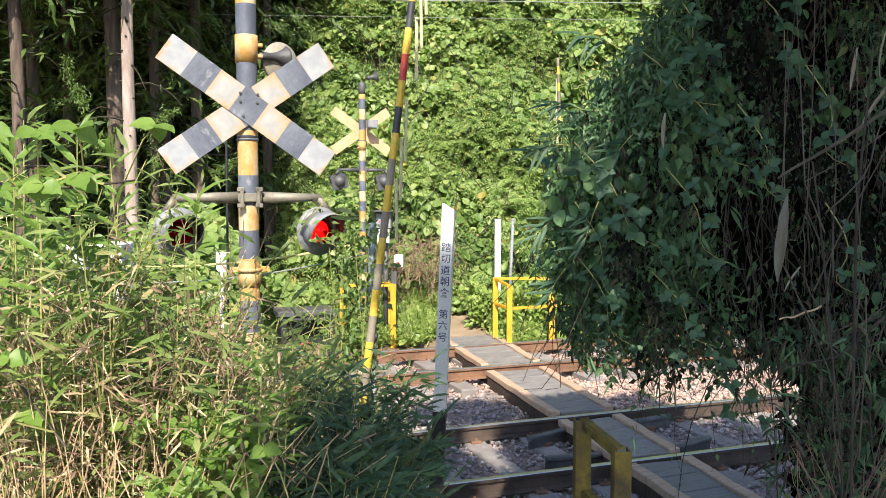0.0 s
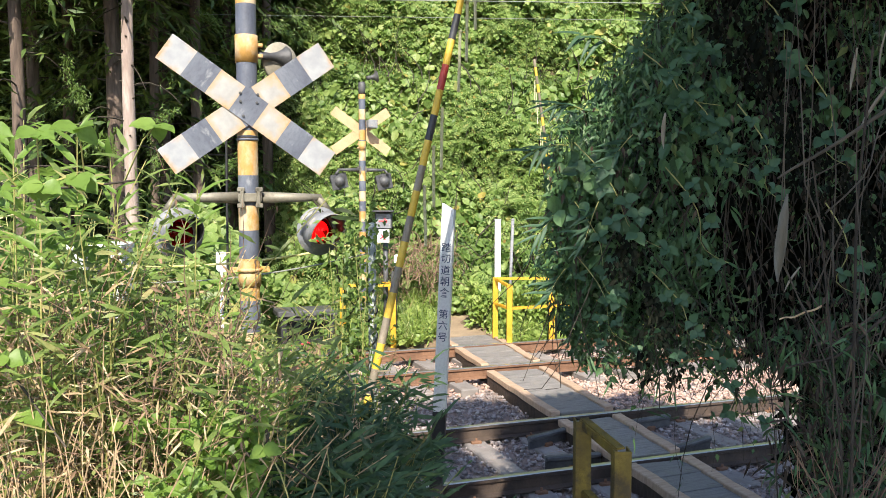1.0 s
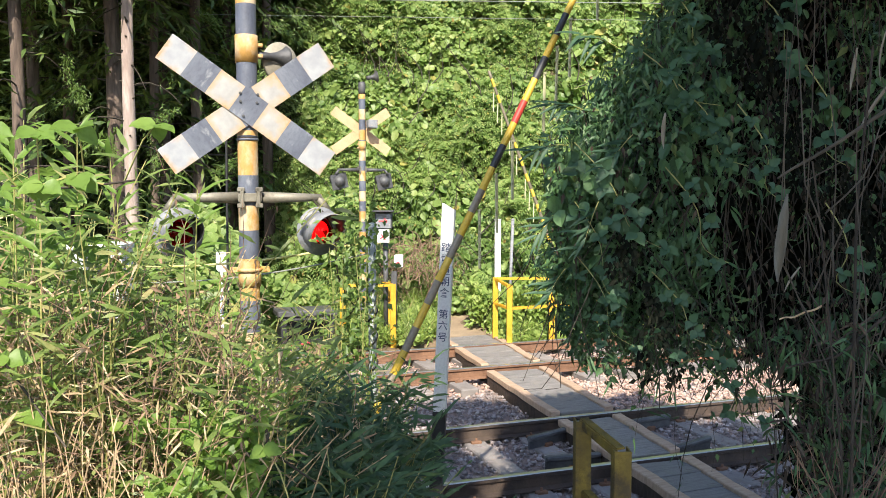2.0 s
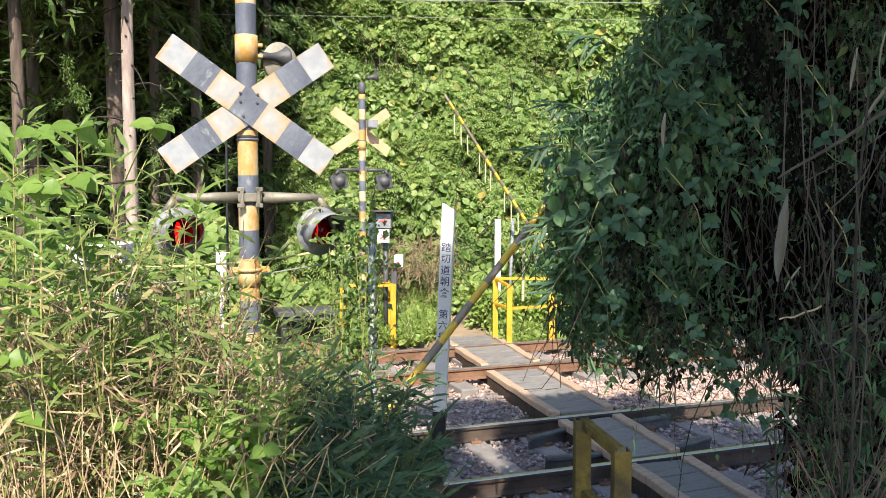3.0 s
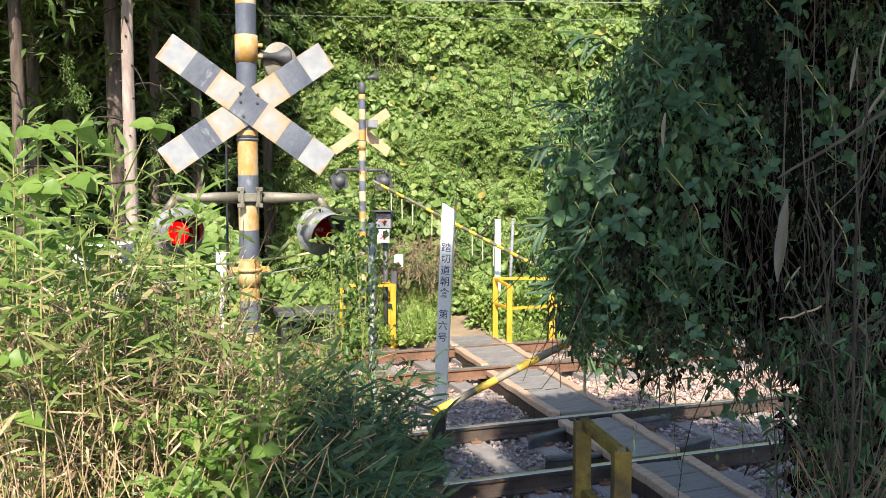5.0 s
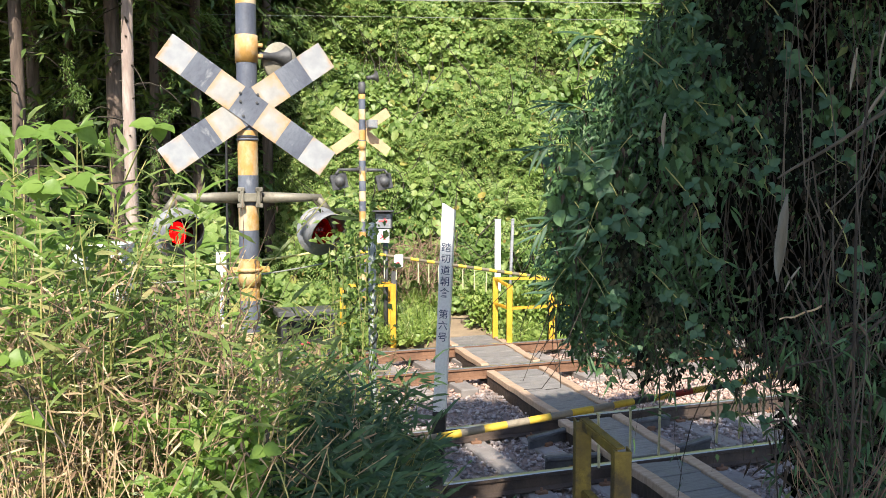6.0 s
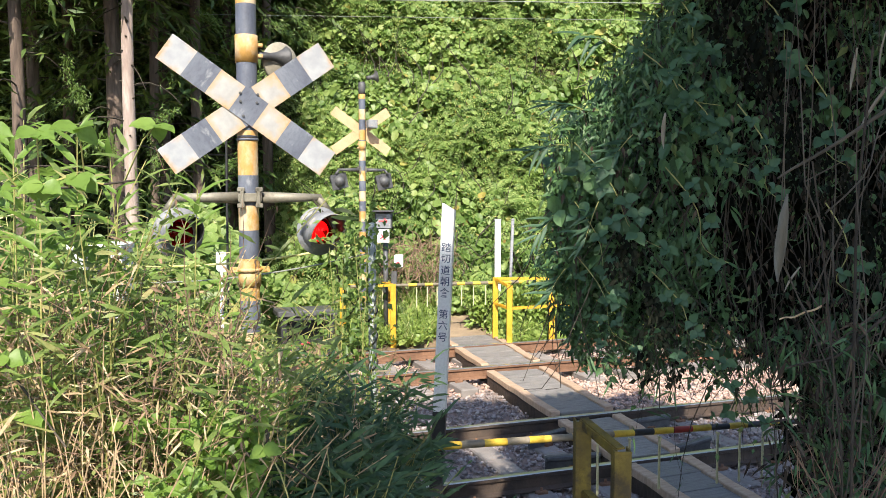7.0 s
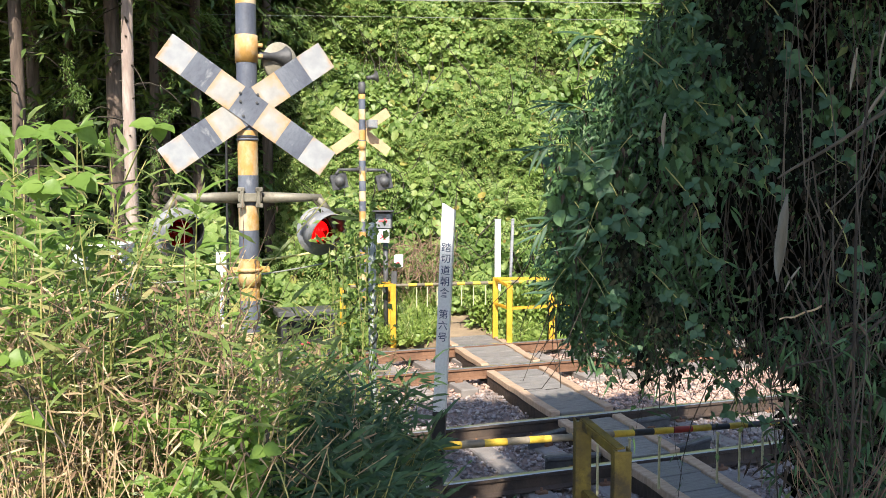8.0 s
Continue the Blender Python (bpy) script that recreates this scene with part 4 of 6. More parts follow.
def build_bank():
    p, b = bank_points(165000, -4.2, 4.2, 0.0, 7.2)
    keep = rand(len(p)) < np.clip(0.75 + 0.7 * b, 0.25, 1)
    p = p[keep]
    n = len(p)
    pick = lump(p, 0.8, 2.0) + rng.normal(0, 0.25, n)
    k1 = pick > -0.02
    out = np.array([0.0, -0.15, -0.45])
    d = scatter_dirs(n, out, 0.5, 0.1)
    up = scatter_dirs(n, (0.05, -0.75, 0.65), 0.3, 0)
    L = rand(n, 0.065, 0.15)
    stuff("kudzu_foliage", leaves(BROAD, p[k1], d[k1], up[k1], L[k1], L[k1] * rand(k1.sum(), 0.8, 1.0)), KUDZU, "dense sunlit kudzu leaves covering the bank", "foliage")
    k2 = ~k1
    stuff("shrub_foliage", leaves(OVATE, p[k2], d[k2], up[k2], L[k2] * 0.95, L[k2] * 0.42), SHRUB, "dense narrow shrub leaves covering the bank", "foliage")
    q, _ = bank_points(9000, -4.2, 4.2, 0.0, 6.5)
    q = q[lump(q, 1.9, 7.0) + rng.normal(0, 0.12, len(q)) > 0.42]
    q[:, 1] -= 0.08
    m = len(q)
    Lq = rand(m, 0.05, 0.12)
    stuff("turning_leaves", leaves(OVATE, q, scatter_dirs(m, out, 0.5, 0.1), scatter_dirs(m, (0.05, -0.75, 0.65), 0.35, 0), Lq, Lq * 0.6), AUTUMN, "yellowing and browning leaves scattered on the bank", "foliage")
    p, b = bank_points(16000, 4.2, 16, 0, 9)
    p2, b2 = bank_points(9000, -4.5, 4.2, 7.0, 11)
    p = np.concatenate([p, p2])
    n = len(p)
    L = rand(n, 0.2, 0.36)
    stuff("bank_foliage", leaves(OVATE, p, scatter_dirs(n, out, 0.5, 0.1), scatter_dirs(n, (0.2, -0.7, 0.6), 0.35, 0), L, L * 0.8), KUDZU, "kudzu leaves on the upper bank", "foliage")
    # large kudzu leaves in drifts, and drooping feathered fronds
    q, _ = bank_points(16000, -4.0, 4.2, 0.2, 7.2)
    q = q[lump(q, 1.3, 5.0) + rng.normal(0, 0.2, len(q)) > 0.15]
    q[:, 1] -= 0.10
    m = len(q)
    Lq = rand(m, 0.13, 0.23)
    stuff("large_kudzu_leaves", leaves(BROAD, q, scatter_dirs(m, out, 0.45, 0.1), scatter_dirs(m, (0.05, -0.7, 0.7), 0.35, 0), Lq, Lq * 0.9), KUDZU, "large sunlit kudzu leaves in drifts on the bank", "foliage")
    q, _ = bank_points(4200, -4.0, 4.2, 0.3, 7.0)
    q = q[lump(q, 1.0, 11.0) + rng.normal(0, 0.2, len(q)) > 0.05]
    q[:, 1] -= 0.14
    m, k = len(q), 18
    an = rand(m, 0, TAU)
    ax = unit(np.stack([np.cos(an), -0.35 + 0.25 * np.sin(an), rng.normal(-0.15, 0.3, m)], -1))
    t = np.repeat(np.linspace(0.1, 1, k // 2), 2)
    ln = rand(m, 0.25, 0.5)
    pf = q[:, None] + ln[:, None, None] * t[None, :, None] * ax[:, None]
    pf[..., 2] -= 0.28 * ln[:, None] * t[None] ** 2
    side = unit(np.cross(ax, np.array([0.0, -0.5, 0.85])))
    sg = np.tile([1.0, -1.0], k // 2)
    df = side[:, None] * sg[None, :, None] + 0.35 * ax[:, None] + np.array([0, 0, -0.25])
    m2 = m * k
    Lf = np.repeat(ln, k) * rand(m2, 0.17, 0.24)
    stuff("feathered_fronds", leaves(OVATE, pf.reshape(-1, 3), df.reshape(-1, 3), scatter_dirs(m2, (0, -0.6, 0.8), 0.15, 0), Lf, Lf * 0.42), KUDZU, "drooping feathered sumac fronds on the bank", "foliage")
    # withered tangle at the foot of the bank
    paths, radii = [], []
    for i in range(230):
        c = np.array([rand(1, -1.3, 0.2)[0], rand(1, 14.3, 14.9)[0], rand(1, 0.7, 1.5)[0]])
        u = np.linspace(0, 1, 5)
        w = rng.normal(0, 0.28, 3)
        paths.append(c + np.outer(u, w) + np.stack([0 * u, 0 * u, 0.5 * u - 0.6 * u ** 2], -1))
        radii.append((0.007, 0.003))
    stuff("withered_tangle", tubes(paths, radii, 4), M["deadstem"], "reddish brown withered stems at the foot of the bank", "stems")
    # bare stems on the bank
    paths, radii = [], []
    for i in range(260):
        q, _ = bank_points(1, -4.0, 4.0, 0.0, 5.0)
        q = q[0] + np.array([0, -0.12, 0])
        t = np.linspace(0, 1, 6)
        w = rng.normal(0, 0.25, 3)
        paths.append(q + np.stack([t * rand(1, -0.8, 0.8) + 0.1 * np.sin(t * 5 + w[0]), 0.2 * t + 0.08 * np.sin(t * 4 + w[1]), t * rand(1, 0.2, 1.2)], -1))
        radii.append((0.012, 0.004))
    stuff("bank_stems", tubes(paths, radii, 4), M["twig"], "bare brown vine stems on the bank", "stems")
    # weeds at the foot of the bank and beside the path
    a = radians(TURN)
    n = 30000
    s, dd = rand(n, -2.0, 9.5), 12.35 + 3.2 * rand(n)
    off = s - (4.40 + 0.40 * (dd - 12.5))
    keep = (dd > 12.6) | (off < -0.3) | (off > 1.2)
    keep &= (off < -0.02 + 0.06 * np.sin(dd * 9)) | (off > 0.80 + 0.06 * np.sin(dd * 7))
    keep &= ~((s > 1.6) & (s < 2.8) & (dd < 12.8))
    s, dd = s[keep], dd[keep]
    n = len(s)
    hgt = 0.12 + 0.35 * np.clip((dd - 12.7) / 2.2, 0, 1) + 0.14 * np.sin(s * 2.1) * np.sin(dd * 3)
    p = np.stack([s * math.cos(a) - dd * math.sin(a), s * math.sin(a) + dd * math.cos(a), 0.02 + (dd - 12.35) * 0.06 + np.clip(hgt, 0.05, 1) * rand(n) ** 0.7], -1)
    L = rand(n, 0.07, 0.15)
    h = n // 2
    d, up = scatter_dirs(n, (0, -0.3, 0.3), 0.6, 0.1), scatter_dirs(n, (0, -0.4, 0.9), 0.3, 0)
    stuff("weed_leaves", leaves(BROAD, p[:h], d[:h], up[:h], L[:h], L[:h] * 0.9), FRESHGRASS, "low bright green weeds beside the footpath", "weeds")
    d[:, 2] += 0.7
    stuff("grass_blades", leaves(LANCE, p[h:], d[h:], up[h:], L[h:] * 2.2, L[h:] * 0.13), BAMBOO, "tufts of bright grass beside the footpath", "grass")
    n = 22000
    s, dd = rand(n, 2.9, 8.0), 11.85 + 2.5 * rand(n) ** 1.1
    off = s - (4.40 + 0.40 * (dd - 12.5))
    keep = (off < -0.05 + 0.08 * np.sin(dd * 9)) | (off > 0.95 + 0.10 * np.sin(dd * 7))
    keep &= (dd > 12.4) | (off > 1.0)
    s, dd = s[keep], dd[keep]
    n = len(s)
    p = np.stack([s * math.cos(a) - dd * math.sin(a), s * math.sin(a) + dd * math.cos(a), np.interp(dd, [11.8, 12.1, 12.6, 14], [-0.16, -0.05, 0.04, 0.15]) + 0.22 * rand(n)], -1)
    L = rand(n, 0.05, 0.13)
    h = n // 2
    d, up = scatter_dirs(n, (0, -0.3, 0.5), 0.6, 0), scatter_dirs(n, (0, -0.6, 0.8), 0.3, 0)
    stuff("short_grass", leaves(NARROW, p[:h], d[:h], up[:h], L[:h] * 1.5, L[:h] * 0.16), FRESHGRASS, "short fresh yellow-green grass beside the footpath", "grass")
    stuff("ground_creeper", leaves(BROAD, p[h:], d[h:], up[h:], L[h:] * 0.7, L[h:] * 0.6), FRESHGRASS, "low yellow-green creeper beside the footpath", "weeds")
    # brushwood round the marker post
    n = 3600
    x, y = rand(n, 0.45, 2.4), rand(n, 13.7, 14.22)
    p = np.stack([x, y, 0.1 + (0.72 + 0.16 * np.sin(x * 5)) * rand(n) ** 0.7], -1)
    L = rand(n, 0.06, 0.14)
    stuff("brushwood", leaves(OVATE, p, scatter_dirs(n, (0, -0.3, 0.1), 0.6, 0), scatter_dirs(n, (0, -0.7, 0.7), 0.3, 0), L, L * 0.55), FRESHGRASS, "light green brushwood round the white marker post", "foliage")


build_bank()


# ---- kudzu mounds between the left forest and the railway ----
def build_mounds():
    n = 26000
    x, y = rand(n, -9.5, -1.9), rand(n, 9.0, 13.5)
    top = 1.55 + 0.45 * np.sin(x * 1.3 + 0.4) + 0.3 * np.sin(x * 2.9 + y) - 0.10 * np.abs(y - 11.5)
    top = np.clip(top - 0.55 * np.clip((x + 3.2) / 1.2, 0, 1.0), 0.4, 3)
    z = 0.1 + top * (1 - 0.75 * rand(n) ** 1.8)
    p = np.stack([x, y, z], -1)
    keep = rand(n) < np.clip(0.7 + 0.8 * lump(p, 2.4), 0.15, 1)
    keep &= ~((x / y > -0.23) & (y < 12.9))
    p = p[keep]
    n = len(p)
    L = rand(n, 0.09, 0.19)
    stuff("kudzu_mounds", leaves(BROAD, p, scatter_dirs(n, (0, -0.2, -0.3), 0.5, 0.1), scatter_dirs(n, (0.2, -0.65, 0.7), 0.33, 0), L, L * 0.9), KUDZU, "mounds of bright kudzu leaves below the cedars", "foliage")


build_mounds()


# ---- cedar forest ----
def build_cedar(x, y, r, lean, h, pale, whorls, label):
    g = thing("cedar_tree", pose(x, y, 0.15), label, "tree", "cedar trees")
    t = np.linspace(0, 1, 14)
    ctr = np.stack([lean[0] * t * h + 0.03 * np.sin(t * 9 + x), lean[1] * t * h, t * h], -1)
    k = 18
    vs = []
    for c, tt in zip(ctr, t):
        rr = r * (1 - 0.55 * tt) * (1 + 0.35 * math.exp(-tt * 30))
        an = np.arange(k) * TAU / k
        wob = 1 + 0.06 * np.sin(an * 3 + tt * 20 + x) + 0.04 * np.sin(an * 7 + tt * 33)
        vs.append(np.stack([c[0] + rr * wob * np.cos(an), c[1] + rr * wob * np.sin(an), np.full(k, c[2])], -1))
    v = np.concatenate(vs)
    i = (np.arange(13)[:, None] * k + np.arange(k)[None]).reshape(-1)
    j = (np.arange(13)[:, None] * k + (np.arange(k)[None] + 1) % k).reshape(-1)
    ob = new("trunk", from_arrays("trunk", v, np.stack([i, j, j + k, i + k], -1), M["bark_pale"] if pale else M["bark"], True))
    ob.parent = g
    if pale:
        ob["label"] = "pale pinkish trunk with branch scars"
        for q in range(26):
            bm = bmesh.new()
            z = 1.2 + q * 0.24 + 0.05 * math.sin(q * 7)
            an = -1.57 + 1.2 * math.sin(q * 2.7)
            c = np.array([np.interp(z / h, t, ctr[:, 0]), np.interp(z / h, t, ctr[:, 1])])
            rr = r * (1 - 0.55 * z / h)
            cyl(bm, 0.018, 0.008, 0.05, pose(c[0] + (rr - 0.015) * math.cos(an), c[1] + (rr - 0.015) * math.sin(an), z, 0, 80, math.degrees(an)), 7)
            part("branch_stub", bm, M["twig"], g)
    paths, radii, lp, ld = [], [], [], []
    for q in range(whorls):
        z = (2.2 if whorls > 40 else 2.6) + (h - 2.6) * (q / whorls) ** 0.8
        an = q * 2.4 + x
        ln = rand(1, 0.7, 1.6)[0] * (1 + 0.5 * (z > 5))
        c = np.array([np.interp(z / h, t, ctr[:, 0]), np.interp(z / h, t, ctr[:, 1]), z])
        u = np.linspace(0, 1, 6)
        pth = c + np.stack([math.cos(an) * ln * u, math.sin(an) * ln * u, -0.35 * ln * u ** 2 + 0.12 * np.sin(u * 3)], -1)
        paths.append(pth), radii.append((0.016, 0.004))
        if z > 5.0 or rand(1)[0] < 0.55:
            m = 46 if z < 6 else 60
            w = rand(m, 0.3, 1.05)
            base = np.stack([np.interp(w, u, pth[:, e]) for e in range(3)], -1) + rng.normal(0, 0.09, (m, 3))
            lp.append(base)
            dd = np.stack([np.full(m, math.cos(an)), np.full(m, math.sin(an)), np.full(m, -0.5)], -1) + rng.normal(0, 0.55, (m, 3))
            ld.append(dd)
    for pth, rad in zip(paths, radii):
        v, f = tubes([pth], [rad], 4)
        o = new("branch", from_arrays("branch", v, f, M["twig"]))
        o.parent = g
    if lp:
        lp, ld = np.concatenate(lp), np.concatenate(ld)
        m = len(lp)
        L = rand(m, 0.16, 0.34)
        stuff("needle_crown", leaves(NARROW, lp, ld, scatter_dirs(m, (0, 0, 1), 0.5, 0), L, L * 0.22), NEEDLE, "", "", g)
    return g


for x, y, r, ln, h, pale, wh in (
        (-4.63, 12.2, 0.105, (0.006, 0), 12, True, 26), (-6.20, 12.0, 0.105, (0.008, 0), 13, False, 30), (-5.15, 13.0, 0.14, (0, 0), 14, False, 60),
        (-5.05, 14.2, 0.09, (0.03, 0), 12, False, 46), (-4.25, 14.4, 0.11, (-0.004, 0), 13, False, 60), (-7.2, 14.5, 0.12, (0, 0), 13, False, 46),
        (-7.75, 17.0, 0.13, (0.01, 0), 14, False, 64), (-5.9, 17.5, 0.13, (0, 0), 14, False, 64), (-4.9, 19, 0.12, (0, 0), 14, False, 64),
        (-9.5, 19.0, 0.14, (0, 0), 15, False, 64), (-7.0, 20.5, 0.14, (0, 0), 15, False, 64), (-3.6, 17.2, 0.12, (-0.01, 0), 13, False, 60), (-8.9, 13.5, 0.15, (0, 0), 14, False, 50), (-10.6, 16.0, 0.14, (0, 0), 14, False, 50)):
    build_cedar(x, y, r, ln, h, pale, wh, "slender cedar with a pale pinkish trunk" if pale else "tall straight cedar with brown bark and drooping branches")


def build_forest_floor():
    n = 30000
    p = np.stack([rand(n, -15, -3.6), rand(n, 15.5, 23.5), rand(n, 0.2, 7.5)], -1)
    keep = (lump(p, 1.5, 3.3) > 0.22) | (p[:, 1] > 22.3)
    p = p[keep]
    n = len(p)
    L = rand(n, 0.12, 0.3)
    stuff("forest_understorey", leaves(OVATE, p, scatter_dirs(n, (0, -0.4, 0), 0.6, 0.3), scatter_dirs(n, (0, -0.3, 0.9), 0.4, 0), L, L * 0.4), SHRUB, "dark shrub leaves under the cedars", "foliage")
    # dark backing leaves, put in for the black depth of the wood
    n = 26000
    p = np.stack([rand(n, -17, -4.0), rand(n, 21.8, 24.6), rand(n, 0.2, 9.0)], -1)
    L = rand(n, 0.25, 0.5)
    stuff("deep_understorey", leaves(OVATE, p, scatter_dirs(n, (0, -0.4, 0), 0.6, 0.3), scatter_dirs(n, (0, -0.3, 0.9), 0.4, 0), L, L * 0.55), NEEDLE, "dark leaf backdrop standing in for the cedar wood's deep shade", "foliage")
    # sunlit boughs at the edge of the wood
    ps, ds = [], []
    for i in range(54):
        c = np.array([-6.3 + 4.0 * ((i * 0.618) % 1), 12.0 + 2.2 * ((i * 0.414) % 1), 2.9 + 3.6 * ((i * 0.732 + 0.1) % 1)])
        if lump(c[None], 0.9, 2.0)[0] < -0.15:
            continue
        a = rand(1, 0, TAU)[0]
        ax = np.array([math.cos(a), 0.4 * math.sin(a) - 0.3, -0.25])
        m = 240
        t = rand(m)
        ps.append(c + np.outer(t * 0.6, ax) + rng.normal(0, 0.05, (m, 3)) + np.stack([0 * t, 0 * t, -0.25 * t ** 2], -1))
        ds.append(ax + rng.normal(0, 0.6, (m, 3)) + np.array([0, 0, -0.35]))
    p, d = np.concatenate(ps), np.concatenate(ds)
    n = len(p)
    L = rand(n, 0.035, 0.10)
    stuff("cedar_boughs", leaves(NARROW, p, d, scatter_dirs(n, (0, -0.6, 0.8), 0.4, 0), L, L * 0.2), SHRUB, "light green cedar boughs at the edge of the wood", "foliage")
    # leaf layer out of view, added to keep the sun out of the wood
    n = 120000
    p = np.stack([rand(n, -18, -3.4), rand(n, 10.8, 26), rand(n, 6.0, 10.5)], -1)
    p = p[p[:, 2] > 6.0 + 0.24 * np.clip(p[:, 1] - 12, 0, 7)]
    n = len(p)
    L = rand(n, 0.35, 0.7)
    stuff("cedar_canopy", leaves(NARROW, p, scatter_dirs(n, (0, 0, 0), 0.6, 0.2), scatter_dirs(n, (0, 0, 1), 0.5, 0), L, L * 0.5), NEEDLE, "unseen closed cedar canopy, added overhead to darken the wood", "foliage")


build_forest_floor()


# ---- bamboo grass thickets ----
def bamboo(n, area, height, lean, seed, leaf=(0.11, 0.21), per=26, green=0.7, low=0.25):
    """Canes with whorls of narrow blades, some dry; area(n) gives base points (x, y)."""
    cp, cr, dp, dr, lv, dv = [], [], [], [], [], []
    bx, by = area(n)
    for i in range(n):
        h = height(bx[i], by[i]) * rand(1, 0.75, 1.08)[0]
        z0 = float(ground_z(bx[i], by[i])) - 0.03
        t = np.linspace(0, 1, 7)
        ln = rng.normal(0, 0.16, 2) + lean
        pth = np.stack([bx[i] + ln[0] * h * t ** 1.8, by[i] + ln[1] * h * t ** 1.8, z0 + h * t * (1 - 0.10 * t * abs(ln).sum())], -1)
        dry = rand(1)[0] > green
        (dp if dry else cp).append(pth)
        (dr if dry else cr).append((0.0055, 0.0018))
        m = int(per * (0.35 if dry else 1.0) * rand(1, 0.6, 1.3)[0])
        w = 1 - (1 - low) * rand(m) ** 1.5
        base = np.stack([np.interp(w, t, pth[:, e]) for e in range(3)], -1)
        an = rand(m, 0, TAU)
        d = np.stack([np.cos(an), np.sin(an), rng.normal(0.25, 0.45, m)], -1)
        base = base + d * rand(m, 0, 0.10)[:, None]
        (dv if dry else lv).append((base, d))
    out = []
    for paths, rads, ls in ((cp, cr, lv), (dp, dr, dv)):
        b = np.concatenate([q[0] for q in ls])
        d = np.concatenate([q[1] for q in ls])
        L = rand(len(b), *leaf)
        out.append((tubes(paths, rads, 4), leaves(LANCE, b, d, scatter_dirs(len(b), (0, -0.65, 0.8), 0.35, 0), L, L * (rand(len(b), 0.11, 0.17) if ls is lv else rand(len(b), 0.05, 0.10)))))
    return out


def place_thicket(res, label, blade=BAMBOO):
    (c, l), (dc, dl) = res
    stuff("bamboo_grass_canes", c, M["culm"], "green canes of " + label, "bamboo grass")
    stuff("bamboo_grass_leaves", l, blade, "narrow green blades of " + label, "bamboo grass")
    stuff("dry_canes", dc, M["cane"], "dry straw-coloured canes among " + label, "dry grass")
    stuff("dry_blades", dl, DRYBLADE, "dry straw-coloured blades among " + label, "dry grass")


def near_area(n):
    y = rand(n, 2.5, 4.6)
    x = rand(n, -0.66, -0.30) * y
    return x, y


def near_height(x, y):
    q = x / y
    return np.interp(q, [-0.60, -0.54, -0.36, -0.30, -0.24, -0.16], [2.0, 2.0, 1.52, 1.32, 1.10, 1.05]) - 0.22 * (y - 3.2) * (y < 3.2)


place_thicket(bamboo(430, near_area, near_height, np.array([0.05, -0.03]), 1, (0.05, 0.125), 62, 0.66, 0.30), "the tall sunlit bamboo grass")


def mid_area(n):
    y = rand(n, 3.3, 4.9)
    x = rand(n, -0.32, -0.10) * y
    return x, y


place_thicket(bamboo(300, mid_area, lambda x, y: np.interp(x / y, [-0.32, -0.25, -0.225, -0.205, -0.13, -0.09], [1.7, 1.60, 1.30, 0.98, 0.95, 1.0]), np.array([0.05, -0.04]), 2, (0.05, 0.12), 46, 0.8, 0.15), "the lower bamboo grass round the lamp post")


def shade_area(n):
    y = rand(n, 2.5, 4.1)
    x = rand(n, -0.245, -0.115) * y
    return x, y


def fringe_area(n):
    y = rand(n, 3.3, 4.5)
    x = rand(n, -0.16, -0.072) * y
    return x, y


place_thicket(bamboo(150, fringe_area, lambda x, y: np.interp(x / y, [-0.16, -0.10, -0.07], [1.38, 1.26, 0.85]) * (0.72 + 0.07 * y), np.array([-0.01, -0.03]), 4, (0.07, 0.15), 40, 0.95, 0.15), "the bamboo grass beside the name post", SHADEBAMBOO)
place_thicket(bamboo(380, shade_area, lambda x, y: np.interp(x / y, [-0.24, -0.20, -0.155, -0.11], [0.80, 0.95, 1.02, 1.12]) * (0.62 + 0.12 * y), np.array([0.04, -0.03]), 3, (0.06, 0.135), 44, 0.9, 0.1), "the shaded bamboo grass by the track", SHADEBAMBOO)


# tangle of dry stems in front of the bamboo grass
def build_straw():
    paths, radii = [], []
    for i in range(800):
        y = rand(1, 2.2, 3.2)[0]
        x = rand(1, -0.58, -0.27)[0] * y
        z = float(ground_z(x, y))
        t = np.linspace(0, 1, 6)
        h = rand(1, 0.5, 1.5)[0]
        ln = rng.normal(0, 0.36, 2)
        paths.append(np.stack([x + ln[0] * t ** 1.5, y + ln[1] * 0.6 * t, z + h * t - 0.45 * h * t ** 3 * abs(ln[0])], -1) + 0.028 * np.sin(t * (6 + i % 5) + i)[:, None] * np.array([1, 0.5, 0.3]))
        radii.append((0.0042, 0.0016))
    stuff("straw_stems", tubes(paths, radii, 4), M["cane"], "tangled dry straw stems on the bank", "dry grass")
    n = 5200
    y = rand(n, 2.3, 3.4)
    x = rand(n, -0.60, -0.20) * y
    z = np.array([float(ground_z(a, b)) for a, b in zip(x, y)]) + 0.3 + 1.1 * rand(n) ** 1.3
    L = rand(n, 0.03, 0.095)
    stuff("straw_blades", leaves(LANCE, np.stack([x, y, z], -1), scatter_dirs(n, (0, 0, -0.1), 0.6, 0.2), scatter_dirs(n, (0, -0.4, 0.8), 0.4, 0), L, L * 0.085), DRYBLADE, "dry straw blades on the bank", "dry grass")


build_straw()


